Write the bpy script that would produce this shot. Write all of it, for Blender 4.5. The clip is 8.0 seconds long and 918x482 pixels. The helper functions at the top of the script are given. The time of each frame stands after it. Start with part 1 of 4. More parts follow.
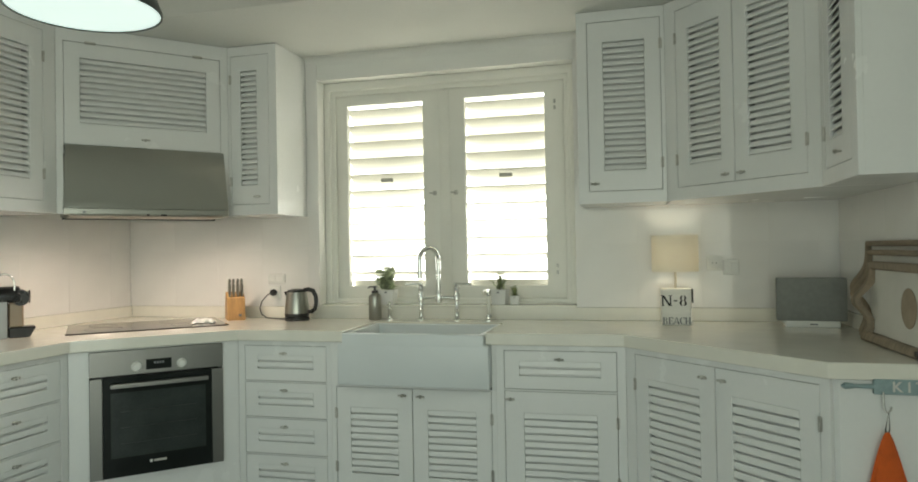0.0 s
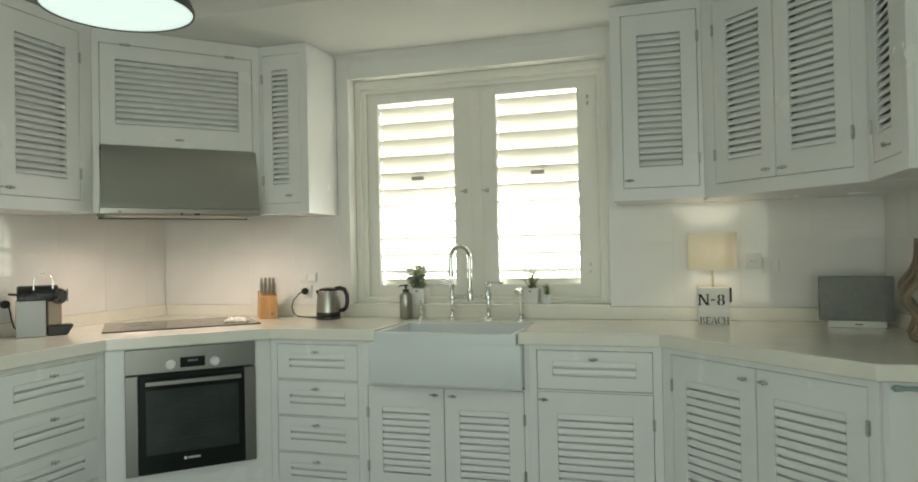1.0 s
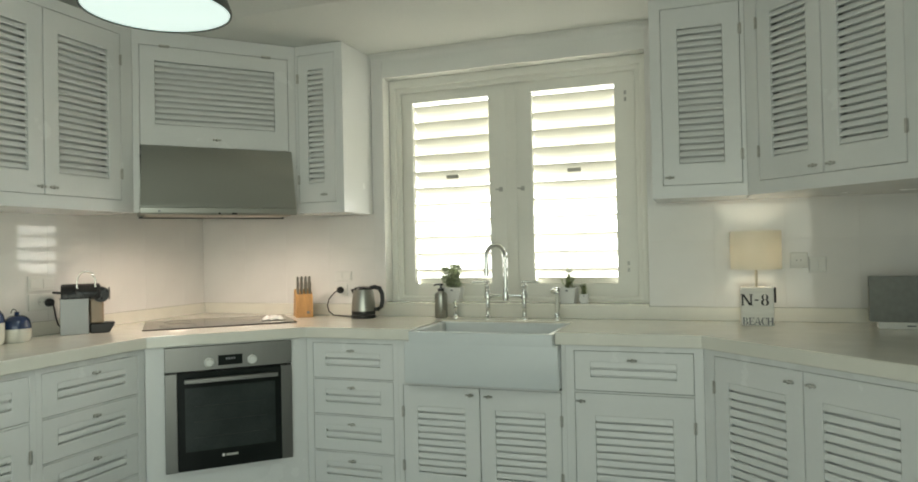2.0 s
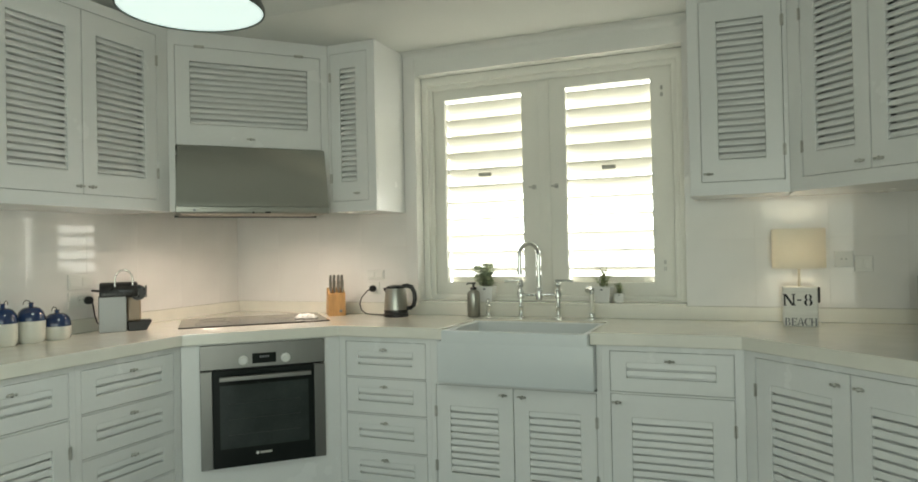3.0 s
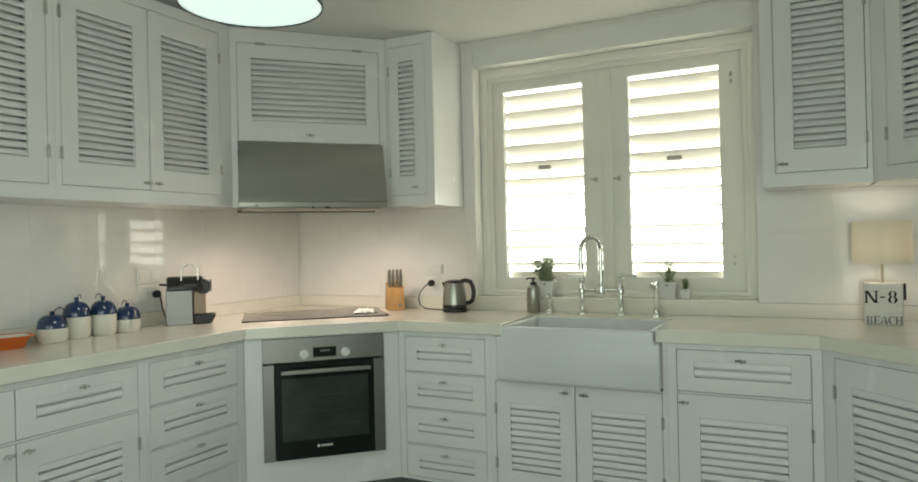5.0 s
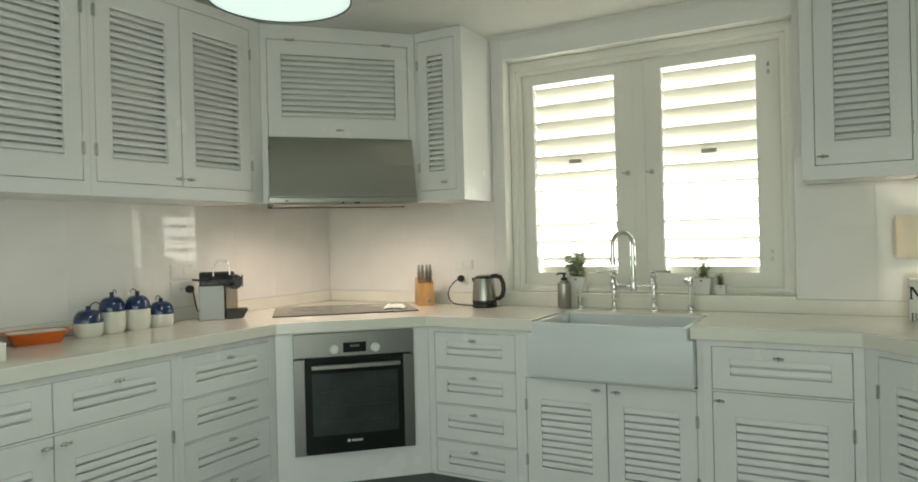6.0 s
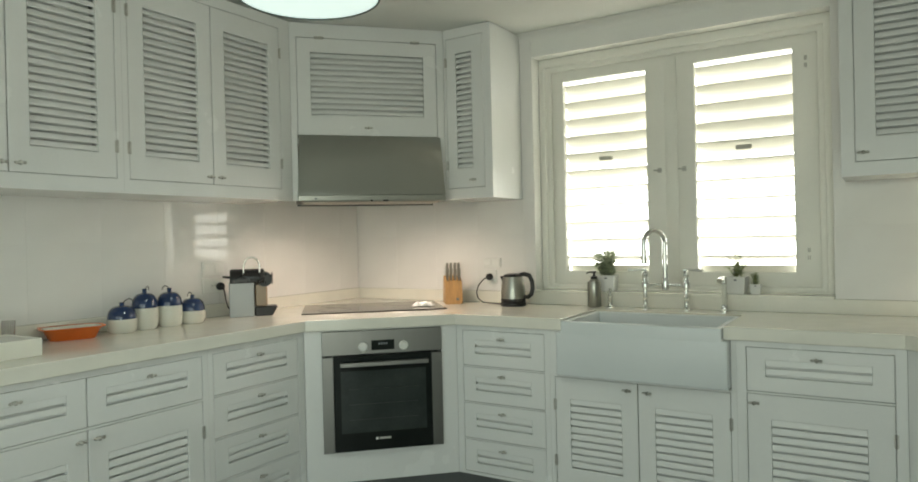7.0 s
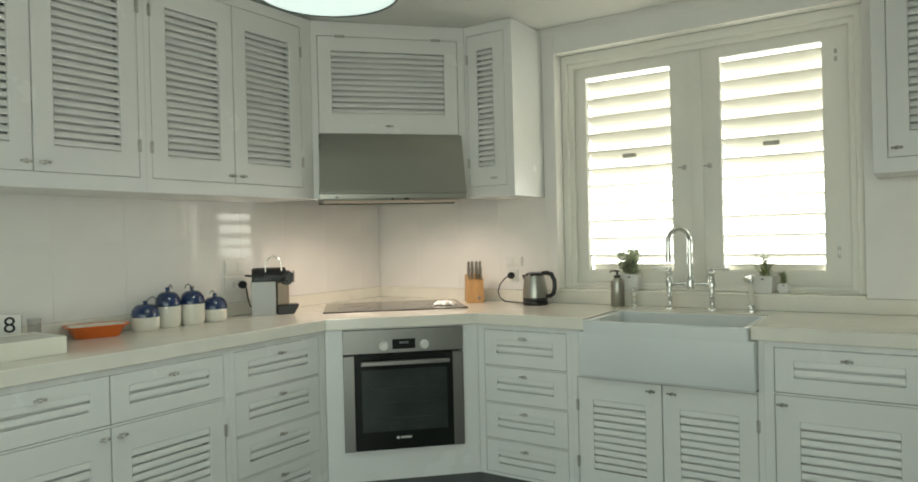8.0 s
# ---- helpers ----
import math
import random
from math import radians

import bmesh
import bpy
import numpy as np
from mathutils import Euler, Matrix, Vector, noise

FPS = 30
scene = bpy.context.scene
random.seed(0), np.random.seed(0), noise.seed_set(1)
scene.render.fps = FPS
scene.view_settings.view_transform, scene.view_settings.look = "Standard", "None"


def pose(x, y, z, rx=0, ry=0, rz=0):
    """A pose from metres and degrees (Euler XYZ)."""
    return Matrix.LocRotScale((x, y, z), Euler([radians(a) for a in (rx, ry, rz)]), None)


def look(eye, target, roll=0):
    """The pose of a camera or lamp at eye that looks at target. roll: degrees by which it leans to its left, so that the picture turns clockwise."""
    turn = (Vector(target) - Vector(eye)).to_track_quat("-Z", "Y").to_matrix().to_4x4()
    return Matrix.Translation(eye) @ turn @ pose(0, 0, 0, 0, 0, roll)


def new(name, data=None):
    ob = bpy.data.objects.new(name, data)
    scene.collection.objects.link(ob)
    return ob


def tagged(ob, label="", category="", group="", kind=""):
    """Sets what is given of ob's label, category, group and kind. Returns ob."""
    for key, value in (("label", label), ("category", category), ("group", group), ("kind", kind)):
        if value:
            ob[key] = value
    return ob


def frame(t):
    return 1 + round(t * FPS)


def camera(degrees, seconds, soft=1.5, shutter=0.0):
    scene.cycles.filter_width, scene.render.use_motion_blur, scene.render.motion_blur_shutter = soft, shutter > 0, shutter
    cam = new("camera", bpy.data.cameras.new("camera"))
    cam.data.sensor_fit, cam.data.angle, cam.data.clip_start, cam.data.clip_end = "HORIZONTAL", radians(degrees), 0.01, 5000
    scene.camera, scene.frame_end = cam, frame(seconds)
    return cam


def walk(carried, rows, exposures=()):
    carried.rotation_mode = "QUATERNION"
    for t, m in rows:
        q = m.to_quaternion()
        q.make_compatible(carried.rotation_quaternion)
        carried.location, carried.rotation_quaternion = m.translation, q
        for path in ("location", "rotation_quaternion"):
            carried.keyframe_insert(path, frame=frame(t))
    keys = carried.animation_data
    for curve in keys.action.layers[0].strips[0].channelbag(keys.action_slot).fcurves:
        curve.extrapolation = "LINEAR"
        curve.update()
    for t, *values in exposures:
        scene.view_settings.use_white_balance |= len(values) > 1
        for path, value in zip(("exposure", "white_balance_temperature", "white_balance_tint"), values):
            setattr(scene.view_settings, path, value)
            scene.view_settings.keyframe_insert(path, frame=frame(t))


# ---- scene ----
cam = camera(67.36, 8.0, soft=1.75)
PATH = [
    (0, pose(1.0465, -3.7429, 1.2860, 90.757, 1.020, 14.527)),
    (0.5, pose(1.0387, -3.7292, 1.2846, 90.737, 1.019, 15.698)),
    (1, pose(1.0279, -3.7109, 1.2828, 90.721, 1.131, 16.990)),
    (1.5, pose(1.0181, -3.6982, 1.2831, 90.692, 1.159, 18.398)),
    (3, pose(0.9866, -3.6582, 1.2852, 90.578, 1.192, 22.311)),
    (3.5, pose(0.9791, -3.6473, 1.2867, 90.460, 1.244, 23.623)),
    (4, pose(0.9704, -3.6367, 1.2888, 90.335, 1.267, 24.896)),
    (4.5, pose(0.9639, -3.6257, 1.2902, 90.266, 1.278, 25.970)),
    (6, pose(0.9439, -3.5926, 1.2906, 89.786, 1.411, 29.524)),
    (6.5, pose(0.9384, -3.5828, 1.2898, 89.701, 1.418, 30.771)),
    (7, pose(0.9327, -3.5743, 1.2877, 89.714, 1.323, 31.892)),
    (7.5, pose(0.9279, -3.5608, 1.2865, 89.701, 1.371, 32.853)),
    (8, pose(0.9263, -3.5488, 1.2862, 89.652, 1.387, 33.787)),
]
walk(cam, PATH, exposures=((0.0, 0.0, 6620, 6), (8.0, 0.0, 6620, 6)))

# ---------- world, sun, large lights ----------
world = bpy.data.worlds.new("world")
scene.world = world
world.use_nodes = True
wn = world.node_tree.nodes
sky = wn.new("ShaderNodeTexSky")
sky.sky_type, sky.sun_disc = "NISHITA", False
sky.sun_elevation, sky.sun_rotation = radians(52), radians(20)
world.node_tree.links.new(sky.outputs[0], wn["Background"].inputs[0])
wn["Background"].inputs[1].default_value = 0.12


def lamp(name, kind, m, energy, color, **keys):
    data = bpy.data.lights.new(name, kind)
    data.energy, data.color = energy, color
    for key, value in keys.items():
        if key == "size":
            data.size = value
        elif key == "size_y":
            data.shape, data.size_y = "RECTANGLE", value
        elif key == "angle":
            data.angle = value
        elif key == "radius":
            data.shadow_soft_size = value
        elif key == "cone":
            data.spot_size, data.spot_blend = value, 0.7
    ob = new(name, data)
    ob.matrix_world = m
    return ob


COOL = (0.925, 1.0, 0.86)
lamp("sun", "SUN", look((2, 6, 8), (0, 0, 0)), 3.0, (1.0, 0.95, 0.86), angle=radians(0.5))
# daylight in the wide glazed opening at the far end of the room
lamp("garden_opening_light", "AREA", look((0.35, -6.95, 1.15), (-0.25, 0, 0.75)), 34, COOL, size=3.1, size_y=2.2)
# added fill lamp in an invented side opening behind the camera, brightening the oven
lamp("added_side_fill_light", "AREA", look((1.98, -5.1, 1.1), (-1.4, -1.1, 0.6)), 28, COOL, size=1.9, size_y=2.0)
# daylight through the louvred window over the sink
lamp("sink_window_light", "AREA", look((-0.06, 0.36, 1.63), (-0.06, -3, 1.2)), 10, (1.0, 0.97, 0.84), size=1.2, size_y=1.1)


# ---------- materials ----------
def mat(name, color, rough=0.5, metal=0.0, vary=0.06, scale=6.0, bump=0.02, fine=120.0, coat=0.0, spec=0.5, stretch=(1, 1, 1)):
    m = bpy.data.materials.new(name)
    m.use_nodes = True
    t, n = m.node_tree.links, m.node_tree.nodes
    b = n["Principled BSDF"]
    co = n.new("ShaderNodeTexCoord")
    mp = n.new("ShaderNodeMapping")
    mp.inputs["Scale"].default_value = stretch
    t.new(co.outputs["Object"], mp.inputs["Vector"])
    big, small = n.new("ShaderNodeTexNoise"), n.new("ShaderNodeTexNoise")
    big.inputs["Scale"].default_value, big.inputs["Detail"].default_value = scale, 5
    small.inputs["Scale"].default_value, small.inputs["Detail"].default_value = fine, 3
    t.new(mp.outputs[0], big.inputs["Vector"])
    t.new(mp.outputs[0], small.inputs["Vector"])
    add = n.new("ShaderNodeMath")
    add.operation = "ADD"
    t.new(big.outputs["Fac"], add.inputs[0])
    half = n.new("ShaderNodeMath")
    half.operation = "MULTIPLY"
    half.inputs[1].default_value = 0.35
    t.new(small.outputs["Fac"], half.inputs[0])
    t.new(half.outputs[0], add.inputs[1])
    ramp = n.new("ShaderNodeValToRGB")
    e = ramp.color_ramp.elements
    e[0].position, e[1].position = 0.4, 0.95
    e[0].color = (*[max(0, c * (1 - vary)) for c in color], 1)
    e[1].color = (*[min(1, c * (1 + vary)) for c in color], 1)
    t.new(add.outputs[0], ramp.inputs[0])
    t.new(ramp.outputs[0], b.inputs["Base Color"])
    rr = n.new("ShaderNodeMapRange")
    rr.inputs[3].default_value, rr.inputs[4].default_value = max(0.02, rough * 0.8), min(1, rough * 1.2)
    t.new(big.outputs["Fac"], rr.inputs[0])
    t.new(rr.outputs[0], b.inputs["Roughness"])
    bp = n.new("ShaderNodeBump")
    bp.inputs["Strength"].default_value, bp.inputs["Distance"].default_value = bump, 0.01
    t.new(small.outputs["Fac"], bp.inputs["Height"])
    t.new(bp.outputs[0], b.inputs["Normal"])
    b.inputs["Metallic"].default_value = metal
    b.inputs["Coat Weight"].default_value = coat
    b.inputs["Specular IOR Level"].default_value = spec
    return m


def glow(name, color, strength):
    m = mat(name, color, 0.5)
    b = m.node_tree.nodes["Principled BSDF"]
    b.inputs["Emission Color"].default_value = (*color, 1)
    b.inputs["Emission Strength"].default_value = strength
    return m


PAINT = mat("white_cabinet_paint", (0.80, 0.81, 0.80), 0.26, vary=0.03, scale=3, bump=0.03, fine=60)
# cream, set brighter than the cabinets: window glare is put into this colour
SASHPAINT = mat("glare_lifted_window_paint", (0.86, 0.85, 0.79), 0.4, vary=0.03, scale=3, bump=0.03, fine=60)
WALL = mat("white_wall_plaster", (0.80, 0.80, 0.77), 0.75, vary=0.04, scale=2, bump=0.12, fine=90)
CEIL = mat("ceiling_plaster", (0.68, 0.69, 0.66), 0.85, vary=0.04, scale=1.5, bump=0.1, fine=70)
TILE = mat("glazed_white_tile", (0.80, 0.79, 0.77), 0.035, vary=0.03, scale=5, bump=0.003, fine=7, spec=0.38)
GROUT = mat("pale_grout", (0.76, 0.75, 0.72), 0.9, vary=0.08, scale=12, bump=0.2, fine=200)
STONE = mat("off_white_worktop", (0.82, 0.80, 0.72), 0.13, vary=0.04, scale=9, bump=0.006, fine=300)
CERAMIC = mat("sink_fireclay", (0.70, 0.74, 0.75), 0.30, vary=0.02, scale=4, bump=0.01, fine=20)
STEEL = mat("brushed_steel", (0.36, 0.36, 0.325), 0.30, 1.0, vary=0.03, scale=2, bump=0.006, fine=90, stretch=(0.5, 0.5, 2.5))
OVENSTEEL = mat("satin_oven_steel", (0.27, 0.27, 0.26), 0.33, 1.0, vary=0.04, scale=2, bump=0.008, fine=90, stretch=(12, 12, 0.5))
HOODSTEEL = mat("hood_steel", (0.42, 0.42, 0.385), 0.28, 1.0, vary=0.03, scale=0.5, bump=0.004, fine=70, stretch=(1, 1, 1))
CHROME = mat("chrome", (0.72, 0.73, 0.72), 0.08, 1.0, vary=0.03)
NICKEL = mat("aged_nickel", (0.52, 0.51, 0.48), 0.36, 1.0, vary=0.15, scale=40)
FLOOR = mat("grey_floor_tile", (0.13, 0.14, 0.14), 0.4, vary=0.12, scale=4, bump=0.05)
BLACK = mat("black_plastic", (0.015, 0.015, 0.016), 0.28, vary=0.2, bump=0.01)
BLACKGLASS = mat("black_oven_glass", (0.012, 0.015, 0.014), 0.09, vary=0.2, bump=0.0, spec=0.25)
CAVITY = mat("oven_window_glass", (0.034, 0.042, 0.040), 0.10, vary=0.3, scale=7, bump=0.0, spec=0.5)
HOB = mat("brown_grey_ceramic_glass", (0.055, 0.047, 0.040), 0.09, vary=0.15, scale=5, bump=0.0)
BEECH = mat("beech_wood", (0.52, 0.29, 0.11), 0.45, vary=0.2, scale=9, bump=0.05, fine=60, stretch=(6, 6, 0.7))
GREYWOOD = mat("weathered_wood", (0.27, 0.215, 0.155), 0.7, vary=0.3, scale=10, bump=0.12, fine=50, stretch=(5, 1, 1))
BLUE = mat("blue_glaze", (0.018, 0.040, 0.115), 0.10, vary=0.15, scale=8, bump=0.01, coat=0.4)
CREAM = mat("cream_glaze", (0.74, 0.73, 0.66), 0.14, vary=0.04, scale=8, bump=0.01)
ORANGE = mat("orange_enamel", (0.72, 0.16, 0.025), 0.25, vary=0.08, scale=9)
TOWEL = mat("orange_cotton", (0.72, 0.13, 0.02), 0.95, vary=0.18, scale=20, bump=0.5, fine=400)
GREEN = mat("herb_leaf", (0.36, 0.41, 0.23), 0.6, vary=0.45, scale=30, bump=0.05)
SAGE = mat("sage_leaf", (0.52, 0.57, 0.42), 0.65, vary=0.4, scale=30, bump=0.05)
for leaf in (GREEN, SAGE):
    nodes, links = leaf.node_tree.nodes, leaf.node_tree.links
    base = nodes["Principled BSDF"]
    thin, both = nodes.new("ShaderNodeBsdfTranslucent"), nodes.new("ShaderNodeMixShader")
    links.new(base.inputs["Base Color"].links[0].from_socket, thin.inputs[0])
    both.inputs[0].default_value = 0.55
    links.new(base.outputs[0], both.inputs[1])
    links.new(thin.outputs[0], both.inputs[2])
    links.new(both.outputs[0], nodes["Material Output"].inputs[0])
SOIL = mat("potting_soil", (0.03, 0.022, 0.015), 0.95, vary=0.5, scale=80, bump=0.6)
POT = mat("white_pot_ceramic", (0.78, 0.78, 0.76), 0.3, vary=0.04, scale=10)
PALEWOOD = mat("pale_bleached_wood", (0.60, 0.55, 0.45), 0.5, vary=0.1, scale=20)
SPEAKER = mat("grey_speaker_cloth", (0.27, 0.28, 0.265), 0.9, vary=0.12, scale=40, bump=0.4, fine=600)
PLASTIC = mat("white_plastic", (0.78, 0.78, 0.75), 0.35, vary=0.03)
INK = mat("black_stencil_ink", (0.012, 0.012, 0.014), 0.7, vary=0.3, scale=60)
GREYINK = mat("worn_grey_ink", (0.20, 0.21, 0.22), 0.8, vary=0.3, scale=60)
CANVAS = mat("pale_canvas", (0.66, 0.65, 0.61), 0.85, vary=0.08, scale=5, bump=0.15, fine=300)
TAUPE = mat("taupe_print", (0.33, 0.27, 0.20), 0.85, vary=0.2, scale=12)
SIGN = mat("grey_blue_sign_paint", (0.27, 0.36, 0.37), 0.7, vary=0.2, scale=14, bump=0.1)
SLAT = mat("shutter_paint", (0.78, 0.77, 0.70), 0.45, vary=0.03, scale=4)
GROUND = mat("pale_terrace", (0.55, 0.52, 0.44), 0.9, vary=0.15, scale=2)
GREYPULL = mat("grey_pull", (0.50, 0.49, 0.44), 0.5)
SHELL = mat("dark_enamel", (0.05, 0.06, 0.055), 0.35, vary=0.1)
FILTER = mat("hood_filter_metal", (0.45, 0.40, 0.34), 0.4, 1.0, vary=0.15, scale=60)
SKYGLOW = glow("overexposure_glow", (1.0, 0.985, 0.93), 5.0)
DIFFUSER = glow("opal_lamp_glass", (0.84, 1.0, 0.965), 0.74)
BULB = glow("warm_bulb", (1.0, 0.75, 0.45), 6.0)

SHADE = bpy.data.materials.new("linen_lampshade")
SHADE.use_nodes = True
_n, _l = SHADE.node_tree.nodes, SHADE.node_tree.links
_weave = _n.new("ShaderNodeTexNoise")
_weave.inputs["Scale"].default_value = 150
_tint = _n.new("ShaderNodeMixRGB")
_tint.inputs[1].default_value, _tint.inputs[2].default_value = (0.82, 0.80, 0.72, 1), (0.87, 0.85, 0.79, 1)
_l.new(_weave.outputs["Fac"], _tint.inputs[0])
_dif, _tra, _mix = _n.new("ShaderNodeBsdfDiffuse"), _n.new("ShaderNodeBsdfTranslucent"), _n.new("ShaderNodeMixShader")
_mix.inputs[0].default_value = 0.5
_l.new(_tint.outputs[0], _dif.inputs[0])
_l.new(_tint.outputs[0], _tra.inputs[0])
_l.new(_dif.outputs[0], _mix.inputs[1])
_l.new(_tra.outputs[0], _mix.inputs[2])
_l.new(_mix.outputs[0], _n["Material Output"].inputs[0])


# ---------- mesh helpers ----------
def box(bm, x0, x1, y0, y1, z0, z1):
    v = [bm.verts.new((x, y, z)) for z in (z0, z1) for y in (y0, y1) for x in (x0, x1)]
    for q in ((0, 2, 3, 1), (4, 5, 7, 6), (0, 1, 5, 4), (2, 6, 7, 3), (0, 4, 6, 2), (1, 3, 7, 5)):
        bm.faces.new([v[i] for i in q])
    return v


def prism(bm, pts, z0, z1):
    """A polygon in plan, counter-clockwise, raised from z0 to z1."""
    lo, hi = [bm.verts.new((*p, z0)) for p in pts], [bm.verts.new((*p, z1)) for p in pts]
    bm.faces.new(lo[::-1])
    bm.faces.new(hi)
    for i in range(len(pts)):
        j = (i + 1) % len(pts)
        bm.faces.new((lo[i], lo[j], hi[j], hi[i]))


def extrude_x(bm, pts, x0, x1):
    """A polygon in (y, z), swept along x."""
    a, b = [bm.verts.new((x0, *p)) for p in pts], [bm.verts.new((x1, *p)) for p in pts]
    bm.faces.new(a[::-1])
    bm.faces.new(b)
    for i in range(len(pts)):
        j = (i + 1) % len(pts)
        bm.faces.new((a[i], a[j], b[j], b[i]))
    bmesh.ops.recalc_face_normals(bm, faces=bm.faces)


def lathe(bm, profile, cx=0, cy=0, seg=24, sx=1.0, sy=1.0):
    """Rings (radius, z) from bottom to top, closed where the radius is 0."""
    rings = []
    for r, z in profile:
        if r <= 1e-6:
            rings.append([bm.verts.new((cx, cy, z))])
        else:
            rings.append([bm.verts.new((cx + r * sx * math.cos(2 * math.pi * i / seg), cy + r * sy * math.sin(2 * math.pi * i / seg), z)) for i in range(seg)])
    for a, b in zip(rings, rings[1:]):
        for i in range(seg):
            j = (i + 1) % seg
            if len(a) == 1 and len(b) == 1:
                continue
            if len(a) == 1:
                bm.faces.new((a[0], b[j], b[i]))
            elif len(b) == 1:
                bm.faces.new((a[i], a[j], b[0]))
            else:
                bm.faces.new((a[i], a[j], b[j], b[i]))


def tube(bm, pts, r, seg=10):
    """A round bar along points; r is a radius or one for each point."""
    pts = [Vector(p) for p in pts]
    radii = r if isinstance(r, (list, tuple)) else [r] * len(pts)
    rings, side = [], None
    for i, p in enumerate(pts):
        d = (pts[min(i + 1, len(pts) - 1)] - pts[max(i - 1, 0)]).normalized()
        if side is None:
            side = d.orthogonal().normalized()
        side = (side - d * side.dot(d)).normalized()
        up = d.cross(side)
        rings.append([bm.verts.new(p + (side * math.cos(2 * math.pi * k / seg) + up * math.sin(2 * math.pi * k / seg)) * radii[i]) for k in range(seg)])
    for a, b in zip(rings, rings[1:]):
        for k in range(seg):
            j = (k + 1) % seg
            bm.faces.new((a[k], a[j], b[j], b[k]))
    bm.faces.new(rings[0][::-1])
    bm.faces.new(rings[-1])


def sheet(bm, xs, zs, holes, y0, y1):
    """An upright board from y0 to y1 with rectangular holes (x0, x1, z0, z1)."""
    xs = sorted({round(v, 5) for v in (*xs, *[h[i] for h in holes for i in (0, 1)])})
    zs = sorted({round(v, 5) for v in (*zs, *[h[i] for h in holes for i in (2, 3)])})
    xs = [v for v in xs]
    solid = {}
    for i in range(len(xs) - 1):
        for k in range(len(zs) - 1):
            cx, cz = (xs[i] + xs[i + 1]) / 2, (zs[k] + zs[k + 1]) / 2
            solid[i, k] = not any(h[0] < cx < h[1] and h[2] < cz < h[3] for h in holes)
    grid = {}

    def v(i, k, y):
        if (i, k, y) not in grid:
            grid[i, k, y] = bm.verts.new((xs[i], y, zs[k]))
        return grid[i, k, y]

    for (i, k), on in solid.items():
        if not on:
            continue
        bm.faces.new((v(i, k, y0), v(i + 1, k, y0), v(i + 1, k + 1, y0), v(i, k + 1, y0)))
        bm.faces.new((v(i, k, y1), v(i, k + 1, y1), v(i + 1, k + 1, y1), v(i + 1, k, y1)))
        for di, dk, a, b in ((-1, 0, (i, k), (i, k + 1)), (1, 0, (i + 1, k + 1), (i + 1, k)), (0, -1, (i + 1, k), (i, k)), (0, 1, (i, k + 1), (i + 1, k + 1))):
            if not solid.get((i + di, k + dk), False):
                bm.faces.new((v(*a, y0), v(*b, y0), v(*b, y1), v(*a, y1)))
    bmesh.ops.recalc_face_normals(bm, faces=bm.faces)


def finish(bm, name, material, bevel=0.0, smooth=False, segments=1):
    if bevel:
        bmesh.ops.remove_doubles(bm, verts=bm.verts, dist=1e-5)
        sharp = [e for e in bm.edges if len(e.link_faces) == 2 and e.calc_face_angle(0) > 0.6]
        bmesh.ops.bevel(bm, geom=sharp, offset=bevel, segments=segments, affect="EDGES", profile=0.5)
    data = bpy.data.meshes.new(name)
    bm.to_mesh(data)
    bm.free()
    data.materials.append(material)
    for p in data.polygons:
        p.use_smooth = smooth
    if smooth:
        data.set_sharp_from_angle(angle=radians(40))
    return data


def part(name, bm, material, parent=None, label="", bevel=0.0, smooth=False, segments=1, at=None):
    ob = new(name, finish(bm, name, material, bevel, smooth, segments))
    if parent:
        ob.parent = parent
    if at is not None:
        ob.matrix_basis = at
    if label:
        ob["label"] = label
    return ob


def piece(name, data, parent, at):
    ob = new(name, data)
    ob.parent = parent
    ob.matrix_basis = at
    return ob


def thing(name, m, label, category, group=""):
    return tagged(Matrixed(new(name), m), label, category, group)


def Matrixed(ob, m):
    ob.empty_display_size = 0.05
    ob.matrix_basis = m
    return ob


def structure(name, bm, material, label="", bevel=0.0):
    return tagged(part(name, bm, material, None, "", bevel), label, "", "", "structure")


def words(name, text, size, material, parent, at, depth=0.0006, bold=0.0):
    curve = bpy.data.curves.new(name, "FONT")
    curve.body, curve.size, curve.extrude = text, size, depth
    curve.offset = bold
    curve.align_x, curve.align_y = "CENTER", "CENTER"
    temp = bpy.data.objects.new("temp_text", curve)
    data = bpy.data.meshes.new_from_object(temp)
    bpy.data.objects.remove(temp)
    data.materials.append(material)
    return piece(name, data, parent, at)


B = bmesh.new

# ---------- the room ----------
LEFT, RIGHT, SOUTH, CEILING = -2.094, 2.01, -7.0, 2.44
WX0, WX1, WZ0, WZ1 = -0.775, 0.725, 0.975, 2.305
bm = B()
box(bm, LEFT - 0.3, RIGHT + 0.3, SOUTH - 0.3, 0.3, -0.1, 0)
floor = structure("floor", bm, FLOOR, "dark grey smooth tiled kitchen floor")
bm = B()
sheet(bm, (LEFT - 0.3, RIGHT + 0.3), (0, 5.2), [(WX0, WX1, WZ0, WZ1)], 0.0, 0.32)
wall_north = structure("wall_north", bm, WALL, "white plastered wall with a deep window opening")
bm = B()
box(bm, LEFT - 0.3, LEFT, SOUTH, 0, 0, 5.2)
wall_west = structure("wall_west", bm, WALL, "white plastered kitchen side wall")
bm = B()
# the hole is added for the side fill lamp, out of view
sheet(bm, (0, -SOUTH), (0, 5.2), [(4.1, 6.1, 0.02, 2.2)], 0.0, 0.3)
